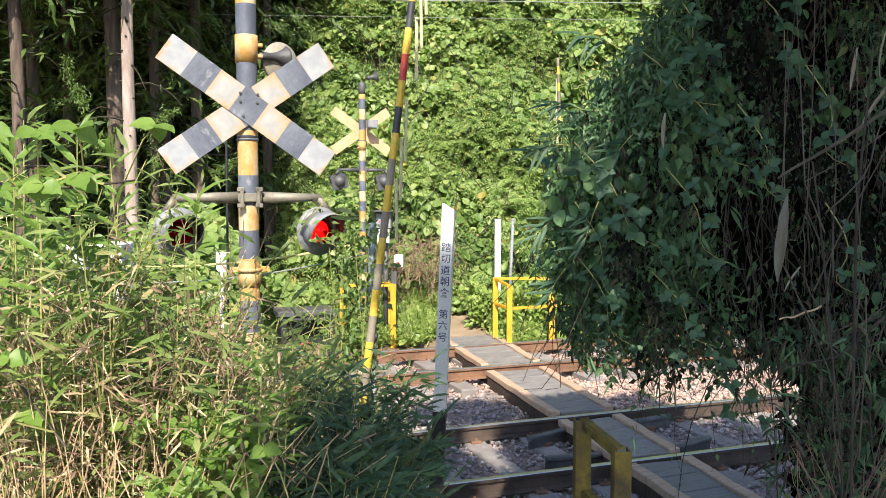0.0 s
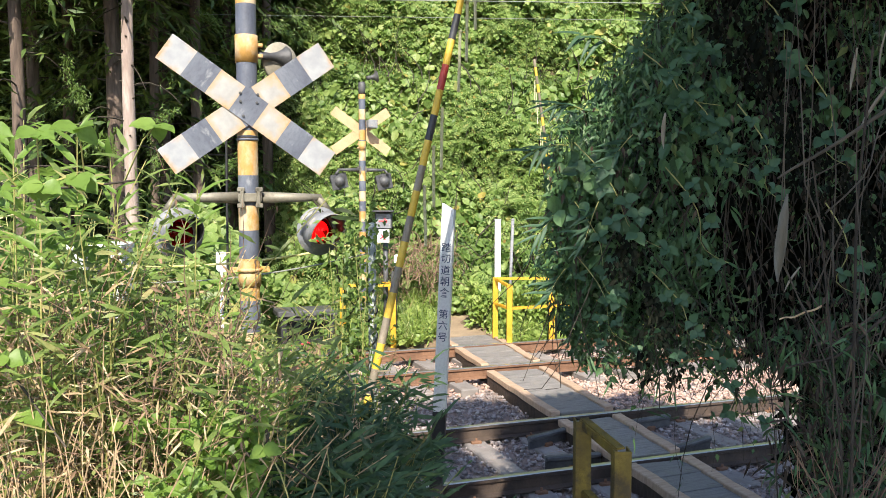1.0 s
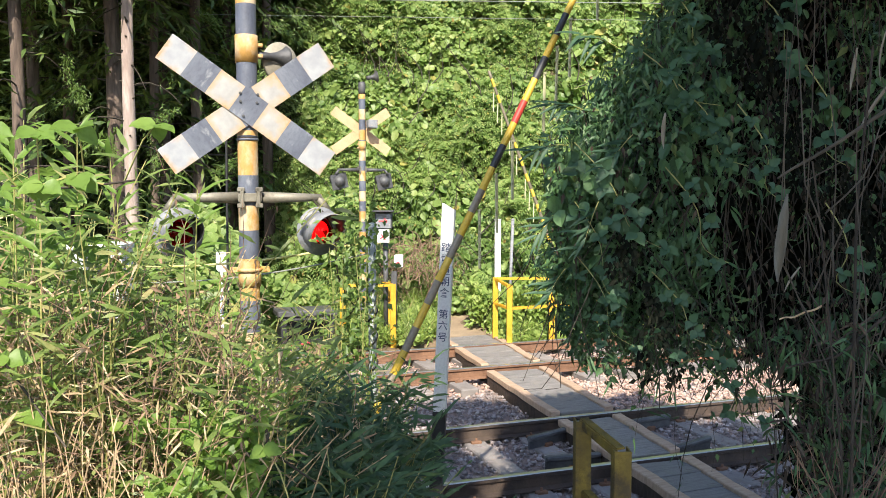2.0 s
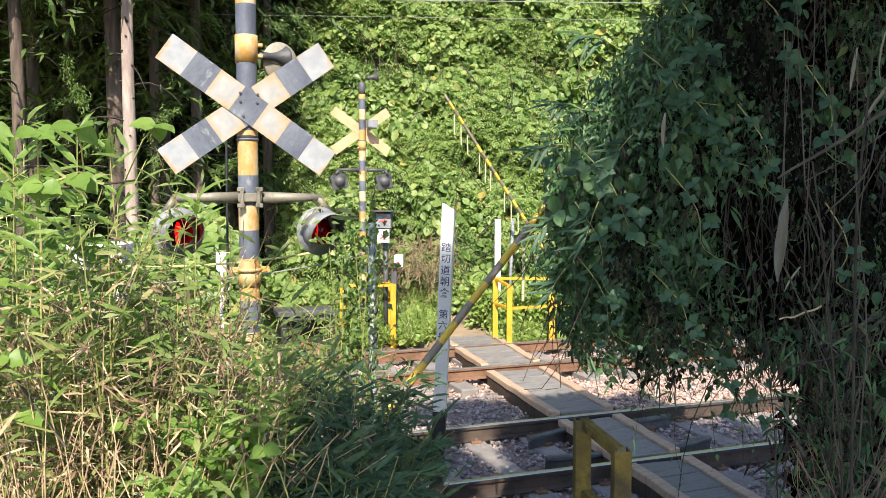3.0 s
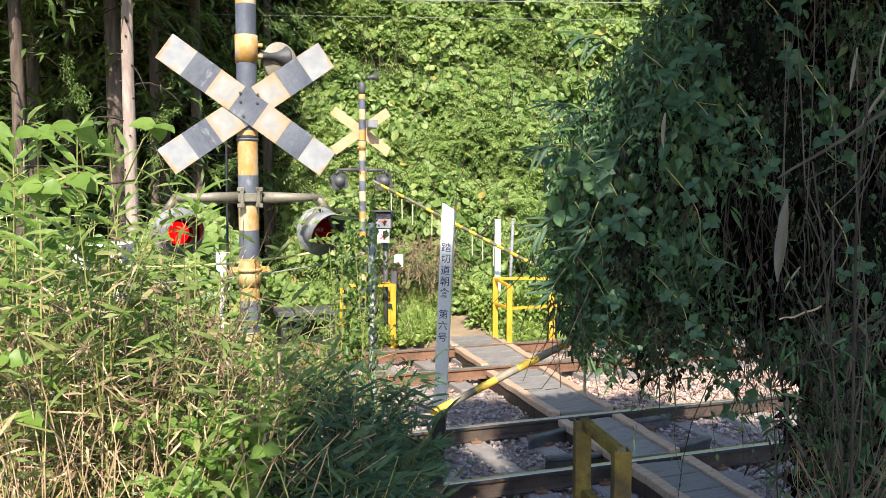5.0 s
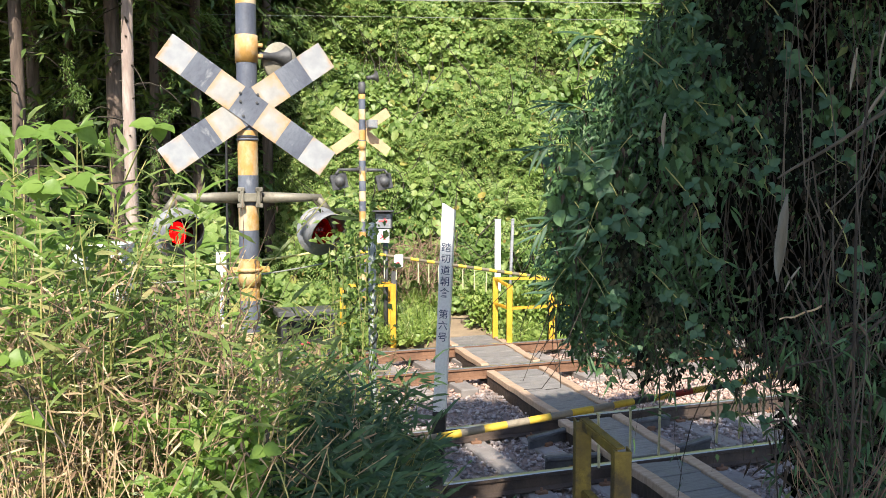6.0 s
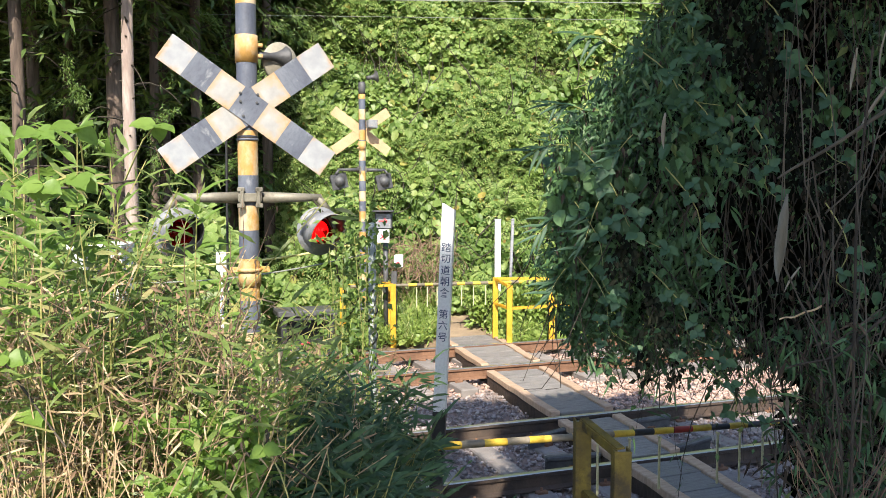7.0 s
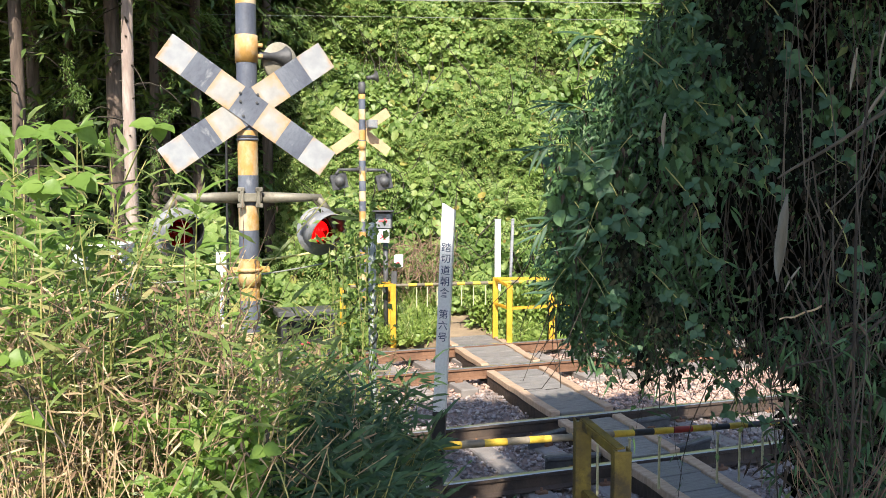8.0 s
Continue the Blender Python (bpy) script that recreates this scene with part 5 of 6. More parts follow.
def build_dry_clump():
    """Upright dry canes in a clump beside the path."""
    for i in range(30):
        y = 2.15 + 0.35 * ((i * 0.618) % 1)
        q = -0.545 + 0.055 * ((i * 0.382) % 1)
        t = np.linspace(0, 1, 8)
        z0, h, a = float(ground_z(q * y, y)) - 0.02, 0.7 + 0.65 * ((i * 0.73) % 1), 0.16 * math.sin(i * 2.1) + 0.05
        v, f = tubes([np.stack([q * y + a * t ** 2 + 0.008 * np.sin(t * 9 + i), y - 0.05 * t, z0 + h * t], -1)], [(0.0045, 0.0015)], 5)
        tagged(new("dry_cane", from_arrays("dry_cane", v, f, M["cane"], True)), "upright straw-coloured dry cane beside the path", "cane", "dry canes in a clump")


build_dry_clump()


def build_dead_twigs():
    """Fine reddish twigs with curled dead leaves, tangled low in the bamboo grass."""
    paths, radii, qs = [], [], []
    for i in range(520):
        y = rand(1, 2.25, 3.4)[0]
        q = rand(1, -0.58, -0.24)[0]
        low = 2.382 - y * rand(1, 0.16, 0.40)[0]
        t = np.linspace(0, 1, 6)
        a = rng.normal(0, 0.16, 3)
        p = np.stack([q * y + a[0] * t + 0.02 * np.sin(t * 8 + i), y + a[1] * t, low + (0.05 + abs(a[2])) * t + 0.015 * np.sin(t * 10 + i)], -1)
        paths.append(p), radii.append((0.0020, 0.0009))
        qs.append(p[rng.integers(1, 6, 2)] + rng.normal(0, 0.012, (2, 3)))
    stuff("dead_twigs", tubes(paths, radii, 3), M["deadstem"], "fine reddish brown dead twigs tangled in the grass", "dry grass")
    p = np.concatenate(qs)
    n = len(p)
    L = rand(n, 0.015, 0.045)
    stuff("curled_dead_leaves", leaves(OVATE, p, scatter_dirs(n, (0, 0, -0.5), 0.5, 0.2), scatter_dirs(n, (0, -0.8, 0.4), 0.5, 0), L, L * 0.3), RUSSET, "small curled dead leaves on the twigs", "dead leaves")


build_dead_twigs()


def build_bush_leaves():
    """Broad kudzu leaves growing through the bamboo grass."""
    n = 2600
    y = rand(n, 2.6, 4.2)
    q = rand(n, -0.60, -0.26)
    x = q * y
    top = np.interp(q, [-0.60, -0.46, -0.40, -0.34, -0.26], [2.5, 2.45, 2.15, 1.9, 1.7])
    z = 1.0 + (top - 1.0) * rand(n) ** 0.8
    p = np.stack([x, y, z], -1)
    keep = (lump(p, 2.8, 3.0) > 0.12) | (q < -0.52) & (rand(n) < 0.5)
    p = p[keep]
    n = len(p)
    L = 0.04 + 0.05 * rand(n) ** 1.5
    stuff("broad_bush_leaves", leaves(BIGLEAF, p, scatter_dirs(n, (0, -0.2, -0.3), 0.5, 0.1), scatter_dirs(n, (0.2, -0.6, 0.75), 0.3, 0), L, L * 0.9), BUSHLEAF, "broad bright kudzu leaves among the bamboo grass", "foliage")


build_bush_leaves()


def build_low_leaves():
    """Small bright leaves low on the sunlit bank."""
    n = 900
    y = rand(n, 2.2, 2.7)
    x = rand(n, -0.42, -0.22) * y
    p = np.stack([x, y, 2.382 - y * rand(n, 0.27, 0.37)], -1)
    p = p[lump(p, 5.0, 1.0) > 0.05]
    n = len(p)
    L = rand(n, 0.025, 0.055)
    stuff("low_creeper_leaves", leaves(BROAD, p, scatter_dirs(n, (0, -0.2, -0.2), 0.5, 0.1), scatter_dirs(n, (0, -0.5, 0.85), 0.3, 0), L, L * 0.85), BUSHLEAF, "small bright creeper leaves on the bank", "foliage")


build_low_leaves()


# ---- creepers with large leaves over the bamboo grass ----
def build_creeper(p0, p1, n, size, sag, label, material=None, spread=0.08):
    g = thing("kudzu_vine", Matrix.Translation(p0), label, "vine", "kudzu vines")
    t = np.linspace(0, 1, 14)
    d = np.array(p1) - np.array(p0)
    pth = np.outer(t, d) + np.stack([0.05 * np.sin(t * 7), 0.05 * np.cos(t * 9), -sag * 4 * t * (1 - t)], -1)
    v, f = tubes([pth], [(0.006, 0.003)], 5)
    o = new("stem", from_arrays("stem", v, f, M["twig"], True))
    o.parent = g
    for i in range(n):
        w = (i + 0.5) / n
        b = np.array([np.interp(w, t, pth[:, e]) for e in range(3)])
        off = rng.normal(0, spread, 3) + np.array([0, -0.06, 0.03])
        an = rand(1, 0, TAU)[0]
        k = 3
        ps = np.repeat((b + off)[None], k, 0)
        az = an + np.array([0, 1.7, -1.7])
        ds = np.stack([np.cos(az), np.sin(az) * 0.6 - 0.3, np.full(k, -0.25) + rng.normal(0, 0.15, k)], -1)
        L = rand(k, 0.85, 1.1) * size
        up = np.repeat(np.array([[0.1, -0.55, 0.8]]), k, 0) + rng.normal(0, 0.15, (k, 3))
        v, f = leaves(BIGLEAF, ps, ds, up, L * 0.68, L * 0.62)
        pv, pf = tubes([np.stack([b, b + off * 0.6 + np.array([0, 0, 0.02]), b + off])], [(0.003, 0.002)], 3)
        o = new("leaf", from_arrays("leaf", v, f, material or BUSHLEAF, True))
        o.parent = g
        o2 = new("leaf_stalk", from_arrays("leaf_stalk", pv, pf, M["culm"]))
        o2.parent = g


build_creeper((-1.44, 2.38, 2.44), (-0.86, 2.25, 2.42), 13, 0.10, 0.03, "kudzu vine with large bright leaves over the bamboo grass")
build_creeper((-1.36, 2.26, 2.19), (-1.05, 2.22, 1.70), 7, 0.10, 0.0, "trailing kudzu vine with large bright leaves")
build_creeper((-0.86, 2.2, 1.52), (-0.53, 2.25, 1.34), 9, 0.05, 0.02, "low bright creeper among the straw")
build_creeper((-0.62, 2.4, 1.73), (-0.41, 2.43, 1.53), 6, 0.075, 0.0, "bright creeper at the edge of the shade")
build_creeper((-1.15, 2.05, 1.33), (-0.9, 2.0, 1.22), 6, 0.06, 0.0, "low bright creeper on the bank")
build_creeper((-0.75, 4.7, 2.35), (-0.45, 4.8, 1.6), 10, 0.05, 0.0, "small-leaved creeper climbing the pipe post", SHRUB, 0.10)
build_creeper((-0.5, 4.75, 1.9), (-0.7, 4.7, 1.3), 10, 0.06, 0.0, "small-leaved creeper beside the lamp", SHRUB, 0.12)


def build_climber():
    n = 820
    t = rand(n)
    z = 1.1 + 1.15 * t
    x = np.interp(z, [1.1, 1.6, 2.0, 2.25], [-0.56, -0.54, -0.50, -0.52]) + rng.normal(0, 0.085, n)
    p = np.stack([x, 4.66 + rng.normal(0, 0.10, n), z], -1)
    L = rand(n, 0.025, 0.06)
    stuff("climbing_vine_leaves", leaves(OVATE, p, scatter_dirs(n, (0, -0.2, -0.3), 0.5, 0.1), scatter_dirs(n, (0, -0.7, 0.7), 0.3, 0), L, L * 0.6), SHRUB, "small vine leaves climbing beside the lamp", "foliage")
    paths, radii = [], []
    for i in range(34):
        u = np.linspace(0, 1, 6)
        a = rng.normal(0, 0.14, 2)
        paths.append(np.stack([-0.58 + 0.6 * a[0] + 0.2 * u * rng.normal(0.3, 0.6), 4.66 + a[1] + 0.05 * np.sin(u * 5 + i), 1.0 + rand(1, 0.5, 1.2)[0] * u], -1))
        radii.append((0.003, 0.0012))
    stuff("climbing_stems", tubes(paths, radii, 4), M["culm"], "thin vine stems climbing beside the lamp", "stems")


build_climber()


# ---- tall fresh bamboo shoots ----
def build_shoot(x, y, top, lean, n, size, dry=False):
    z0 = float(ground_z(x, y))
    g = thing("bamboo_shoot", pose(x, y, z0), "tall fresh bamboo shoot with a fan of light green leaves", "bamboo", "bamboo shoots")
    t = np.linspace(0, 1, 9)
    h = top - z0
    pth = np.stack([lean * t ** 2, -0.04 * t ** 2, h * t], -1)
    v, f = tubes([pth], [(0.006, 0.002)], 6)
    o = new("cane", from_arrays("cane", v, f, M["culm"], True))
    o.parent = g
    for i in range(n):
        w = 1 - 0.30 * (i / n) ** 1.2
        b = np.array([np.interp(w, t, pth[:, e]) for e in range(3)])[None]
        an = i * 2.4 + x * 9
        d = np.array([[math.cos(an), 0.55 * math.sin(an) - 0.25, 0.75 - 0.9 * (i / n) + 0.2 * math.sin(i * 3.1)]])
        L = np.array([size * (0.75 + 0.4 * ((i * 0.618) % 1))])
        v, f = leaves(BLADE, b, d, np.array([[0.05, -0.6, 0.8]]), L, L * 0.155)
        o = new("leaf", from_arrays("leaf", v, f, BUSHLEAF, True))
        o.parent = g


for q, y, top, lean, n, size in ((-0.455, 2.75, 2.57, 0.05, 15, 0.15), (-0.385, 2.9, 2.53, -0.04, 14, 0.14), (-0.315, 3.0, 2.40, 0.06, 14, 0.14), (-0.525, 2.6, 2.55, 0.03, 16, 0.16), (-0.49, 2.9, 2.50, -0.06, 14, 0.15),
                                 (-0.42, 2.6, 2.38, 0.08, 13, 0.13), (-0.35, 2.7, 2.22, -0.05, 13, 0.12), (-0.285, 3.1, 2.15, 0.05, 12, 0.12), (-0.50, 2.4, 2.30, 0.04, 14, 0.14), (-0.225, 2.9, 1.80, 0.06, 13, 0.13), (-0.240, 2.5, 1.86, 0.05, 15, 0.12), (-0.205, 2.6, 1.74, 0.04, 12, 0.11)):
    build_shoot(q * y, y, top, lean, n, size)


# ---- shaded vine thicket overhanging the crossing ----
def curtain_points(n):
    z = rand(n, 0.35, 5.2)
    x = rand(n, 0.45, 2.7)
    xl = np.interp(z, [1.35, 1.5, 1.65, 1.9, 2.2, 2.7, 3.0, 3.4, 3.85, 4.2, 5.2], [0.95, 0.78, 0.65, 0.55, 0.50, 0.62, 0.78, 1.02, 1.42, 2.2, 3.4])
    zb = np.interp(x, [0.5, 0.8, 1.1, 1.5, 1.72, 1.9, 3.6], [1.44, 1.50, 1.64, 1.66, 1.42, 0.5, 0.3])
    q = np.stack([x, z * 1.0, z * 0 + 1], -1)
    rag = 0.09 * lump(q, 5.0) + 0.05 * lump(q, 13.0)
    keep = (x > xl + rag) & (z > zb + 1.5 * rag)
    sparse = np.clip((z - zb) / 0.55, 0.25, 1)
    keep &= rand(n) < sparse
    x, z = x[keep], z[keep]
    xl = xl[keep]
    n = len(x)
    roll = 0.55 * (1 - np.clip((x - xl) / 0.5, 0, 1)) ** 2
    y = 3.55 + roll + 0.22 * lump(np.stack([x, z, z * 0], -1), 3.2) + 0.75 * rand(n) ** 1.3
    return np.stack([x, y, z], -1)


def build_curtain():
    p = curtain_points(100000)
    dens = np.clip(0.40 + 1.7 * lump(p, 3.5, 1.0) + 0.9 * lump(p, 9.0, 2.0) + 0.3 * np.clip((1.15 - p[:, 0]) / 0.2, 0, 1), 0.03, 1)
    dens *= 1 - 0.8 * np.clip((p[:, 0] - 1.25) / 0.25, 0, 1) * np.clip((3.3 - p[:, 2]) / 0.4, 0, 1)
    keep = rand(len(p)) < dens
    p = p[keep]
    n = len(p)
    d = scatter_dirs(n, (-0.1, -0.15, -0.6), 0.4, 0.1)
    up = scatter_dirs(n, (-0.25, -0.75, 0.6), 0.33, 0)
    L = 0.024 + 0.068 * rand(n) ** 2.4
    big = lump(p, 2.2, 8.0) + rng.normal(0, 0.2, n)
    k = big > 0.42
    stuff("vine_leaves", leaves(BROAD, p[k], d[k], up[k], L[k] * 1.15, L[k] * rand(k.sum(), 0.75, 1.0)), DARKLEAF, "vine leaves of the thicket, shade worked into the deep green", "foliage")
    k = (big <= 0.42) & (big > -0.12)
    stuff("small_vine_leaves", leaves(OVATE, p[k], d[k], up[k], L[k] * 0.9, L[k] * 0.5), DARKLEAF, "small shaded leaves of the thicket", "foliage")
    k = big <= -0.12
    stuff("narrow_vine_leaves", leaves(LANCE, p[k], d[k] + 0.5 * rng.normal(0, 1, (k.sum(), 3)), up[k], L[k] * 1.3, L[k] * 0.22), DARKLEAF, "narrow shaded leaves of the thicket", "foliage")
    p = curtain_points(3800)
    n = len(p)
    L = rand(n, 0.02, 0.06)
    stuff("dead_leaves", leaves(OVATE, p, scatter_dirs(n, (0, -0.1, -0.5), 0.3, 0.6), scatter_dirs(n, (0, -1, 0.2), 0.4, 0), L, L * 0.4), DEADLEAF, "withered brown leaves hanging in the thicket", "dead leaves")
    # hanging stems and crossing twigs
    paths, radii = [], []
    q = curtain_points(1500)[:520]
    for c in q:
        t = np.linspace(0, 1, 6)
        ln = rand(1, 0.3, 1.0)[0]
        a = rng.normal(0, 0.22, 2)
        zlo = np.maximum(c[2] - ln * t, 1.42 if c[0] < 1.3 else 0.7)
        paths.append(np.stack([c[0] + a[0] * t + 0.03 * np.sin(t * 6 + c[2] * 9), c[1] + a[1] * 0.5 * t, zlo], -1))
        radii.append((0.0032, 0.0014))
    stuff("hanging_stems", tubes(paths, radii, 4), M["twig"], "thin brown stems hanging from the thicket", "stems")
    for i in range(16):
        x, y = rand(1, 1.25, 2.4)[0], rand(1, 2.7, 3.9)[0]
        t = np.linspace(0, 1, 6)
        h = rand(1, 1.0, 2.9)[0]
        a = rng.normal(0, 0.22, 2)
        x = max(x, 0.46 * y)
        v, f = tubes([np.stack([x + a[0] * t + 0.04 * np.sin(t * 5 + i), y + a[1] * t, 0.3 + h * t], -1)], [(0.0042, 0.002)], 5)
        tagged(new("dead_cane", from_arrays("dead_cane", v, f, M["twig"], True)), "dead cane standing under the thicket", "cane", "dead canes")
    n = 1500
    y = rand(n, 2.9, 4.2)
    x = np.maximum(rand(n, 1.2, 2.8), 0.44 * y + 0.1 * rng.normal(0, 1, n))
    p = np.stack([x, y, rand(n, 0.3, 1.9)], -1)
    L = rand(n, 0.05, 0.13)
    q = p + rng.normal(0, 0.04, p.shape)
    stuff("withered_blades", leaves(LANCE, q, scatter_dirs(n, (0, -0.1, -0.4), 0.5, 0.3), scatter_dirs(n, (0, -0.6, 0.6), 0.3, 0), L, L * 0.11), DEADLEAF, "withered brown blades under the thicket", "dead leaves")
    stuff("shaded_blades", leaves(LANCE, p, scatter_dirs(n, (0, -0.2, 0), 0.6, 0.3), scatter_dirs(n, (0, -0.4, 0.8), 0.3, 0), L, L * 0.13), DARKLEAF, "shaded bamboo grass blades under the thicket", "foliage")
    # near-black leaves put in for the dark behind the curtain
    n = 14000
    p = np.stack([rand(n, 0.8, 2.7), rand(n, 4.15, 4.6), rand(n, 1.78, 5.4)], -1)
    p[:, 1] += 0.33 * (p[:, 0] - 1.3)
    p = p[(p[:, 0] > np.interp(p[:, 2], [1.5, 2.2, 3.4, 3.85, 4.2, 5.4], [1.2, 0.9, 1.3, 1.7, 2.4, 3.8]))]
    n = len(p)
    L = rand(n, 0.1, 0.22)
    stuff("inner_foliage", leaves(OVATE, p, scatter_dirs(n, (0, 0, -0.4), 0.6, 0.2), scatter_dirs(n, (0, -0.5, 0.6), 0.5, 0), L, L * 0.6), GLOOM, "near-black leaves standing in for the thicket's inner shade", "foliage")


build_curtain()


def build_thicket_roof():
    # unseen leaf roof, added to keep sky light off the thicket
    n = 5500
    x, y = rand(n, 1.0, 2.6), rand(n, 2.5, 4.8)
    z = 3.75 + 0.55 * (x - 1.2) + rand(n, 0, 0.5)
    p = np.stack([x, y, z], -1)
    L = rand(n, 0.08, 0.18)
    stuff("thicket_roof_leaves", leaves(OVATE, p, scatter_dirs(n, (0, 0, -0.1), 0.6, 0), scatter_dirs(n, (0, 0, 1), 0.3, 0), L, L * 0.8), DARKLEAF, "unseen leaf layer added above the thicket to block sky light", "foliage")
    # withered leaf clusters hanging in strands
    qs = []
    for i in range(26):
        x = 0.75 + 1.15 * ((i * 0.618) % 1)
        z = 1.9 + 1.6 * ((i * 0.382 + 0.2) % 1)
        if x < np.interp(z, [1.9, 2.4, 3.0, 3.5], [0.6, 0.6, 0.85, 1.2]):
            x += 0.35
        m = 60
        t = rand(m)
        ln = 0.18 + 0.3 * ((i * 0.77) % 1)
        qs.append(np.stack([x + rng.normal(0, 0.02, m) + 0.03 * np.sin(t * 6 + i), 3.42 + rng.normal(0, 0.02, m) + 0.3 * np.clip(1.0 - x, 0, 1), z - ln * t], -1))
    q = np.concatenate(qs)
    m = len(q)
    L = rand(m, 0.015, 0.05)
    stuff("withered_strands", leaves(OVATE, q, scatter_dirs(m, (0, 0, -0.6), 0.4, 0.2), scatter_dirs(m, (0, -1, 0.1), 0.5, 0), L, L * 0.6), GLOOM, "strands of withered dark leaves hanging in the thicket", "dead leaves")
    # ragged fringe below
    paths, radii, qs = [], [], []
    for i in range(210):
        x = rand(1, 0.72, 1.85)[0]
        y = rand(1, 3.55, 4.2)[0]
        z0 = rand(1, 1.6, 1.85)[0]
        z1 = z0 - (0.10 + 0.42 * rand(1)[0] ** 2.2) * (0.55 if x < 1.0 else 1.0)
        t = np.linspace(0, 1, 6)
        a = rng.normal(0, 0.09, 2)
        pth = np.stack([x + a[0] * t + 0.015 * np.sin(t * 7 + i), y + a[1] * t, z0 + (z1 - z0) * t], -1)
        paths.append(pth), radii.append((0.002, 0.001))
        k = rng.integers(2, 9)
        w = rand(k)
        qs.append(np.stack([np.interp(w, t, pth[:, e]) for e in range(3)], -1) + rng.normal(0, 0.012, (k, 3)))
    stuff("fringe_stems", tubes(paths, radii, 3), M["twig"], "thin twigs of the thicket's ragged lower fringe", "stems")
    q = np.concatenate(qs)
    m = len(q)
    L = rand(m, 0.02, 0.06)
    h = m // 2
    d, up = scatter_dirs(m, (0, -0.1, -0.5), 0.5, 0.1), scatter_dirs(m, (0, -0.8, 0.5), 0.4, 0)
    stuff("fringe_leaves", leaves(OVATE, q[:h], d[:h], up[:h], L[:h], L[:h] * 0.6), DARKLEAF, "small leaves of the thicket's ragged lower fringe", "foliage")
    stuff("fringe_blades", leaves(LANCE, q[h:], d[h:], up[h:], L[h:] * 2.0, L[h:] * 0.2), DARKLEAF, "narrow leaves of the thicket's ragged lower fringe", "foliage")


build_thicket_roof()


def build_inner_depths():
    """Small leaves that fill the rounded edge of the thicket, near-black ones behind them painting its inner shade."""
    def edge(n, y0, y1, reach):
        z = rand(n, 1.42, 3.5)
        xl = np.interp(z, [1.35, 1.5, 1.65, 1.9, 2.2, 2.7, 3.0, 3.5], [1.0, 0.80, 0.66, 0.56, 0.53, 0.66, 0.82, 1.14])
        p = np.stack([xl + reach * rand(n) ** 1.3, rand(n, y0, y1), z], -1)
        p[:, 0] += 0.09 * lump(p * np.array([1, 0.2, 1]), 8.0) + 0.05 * lump(p * np.array([1, 0.2, 1]), 19.0, 3.0) + 0.10 * np.clip(z - 2.6, 0, 1)
        low = 1.50 + 0.07 * np.sin(p[:, 0] * 17) + 0.05 * np.sin(p[:, 0] * 41)
        return p[rand(n) < np.clip((p[:, 2] - low) / 0.16, 0.04, 1) * np.clip((3.5 - p[:, 2]) / 0.8, 0, 1)]

    p = edge(17000, 3.95, 4.5, 0.75)
    n = len(p)
    L = rand(n, 0.022, 0.05)
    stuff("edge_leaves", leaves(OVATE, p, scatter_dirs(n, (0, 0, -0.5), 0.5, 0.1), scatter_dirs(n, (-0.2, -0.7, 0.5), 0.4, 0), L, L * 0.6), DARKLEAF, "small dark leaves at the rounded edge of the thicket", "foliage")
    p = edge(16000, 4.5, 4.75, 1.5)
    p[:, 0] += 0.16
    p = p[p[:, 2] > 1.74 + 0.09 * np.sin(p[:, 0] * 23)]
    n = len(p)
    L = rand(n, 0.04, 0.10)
    stuff("lower_inner_leaves", leaves(OVATE, p, scatter_dirs(n, (0, 0, -0.5), 0.5, 0.1), scatter_dirs(n, (0, -0.7, 0.5), 0.4, 0), L, L * 0.55), GLOOM, "near-black leaves standing in for shade low in the thicket", "foliage")
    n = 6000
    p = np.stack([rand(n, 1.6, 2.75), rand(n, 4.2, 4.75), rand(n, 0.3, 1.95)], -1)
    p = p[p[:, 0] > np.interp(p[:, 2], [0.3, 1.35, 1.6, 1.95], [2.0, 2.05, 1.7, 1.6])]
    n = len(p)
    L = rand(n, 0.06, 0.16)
    stuff("gloomy_undergrowth", leaves(OVATE, p, scatter_dirs(n, (0, 0, -0.3), 0.6, 0.1), scatter_dirs(n, (0, -0.7, 0.5), 0.4, 0), L, L * 0.6), GLOOM, "near-black leaves standing in for shade at the thicket's foot", "foliage")


build_inner_depths()


def branch(pts, r, label, material):
    p = np.array(pts, float)
    t = np.linspace(0, 1, len(p))
    w = np.linspace(0, 1, 14)
    q = np.stack([np.interp(w, t, p[:, e]) for e in range(3)], -1) + 0.003 * np.sin(w * 13)[:, None]
    v, f = tubes([q], [r], 7)
    tagged(new("branch", from_arrays("branch", v, f, material, True)), label, "branch", "bare branches in the thicket")


def build_thicket_canes():
    """Grey-brown dead canes standing and leaning through the dark side of the thicket."""
    for i in range(26):
        y = rand(1, 2.75, 3.3)[0]
        q = 0.44 + 0.12 * ((i * 0.618) % 1)
        x, t = q * y, np.linspace(0, 1, 9)
        h, a = rand(1, 0.4, 1.5)[0], rng.normal(0, 0.38)
        z0 = 0.5 + 2.0 * ((i * 0.382) % 1)
        xs = np.maximum(x + a * t + 0.25 * a * np.sin(t * 3.1) + 0.012 * np.sin(t * 11 + i), 0.43 * y)
        v, f = tubes([np.stack([xs, y + 0.12 * np.sin(t * 2 + i), z0 + h * t], -1)], [(0.0030, 0.0012)], 5)
        tagged(new("dead_cane", from_arrays("dead_cane", v, f, M["greycane"], True)), "grey-brown dead cane in the dark of the thicket", "cane", "dead canes")


build_thicket_canes()


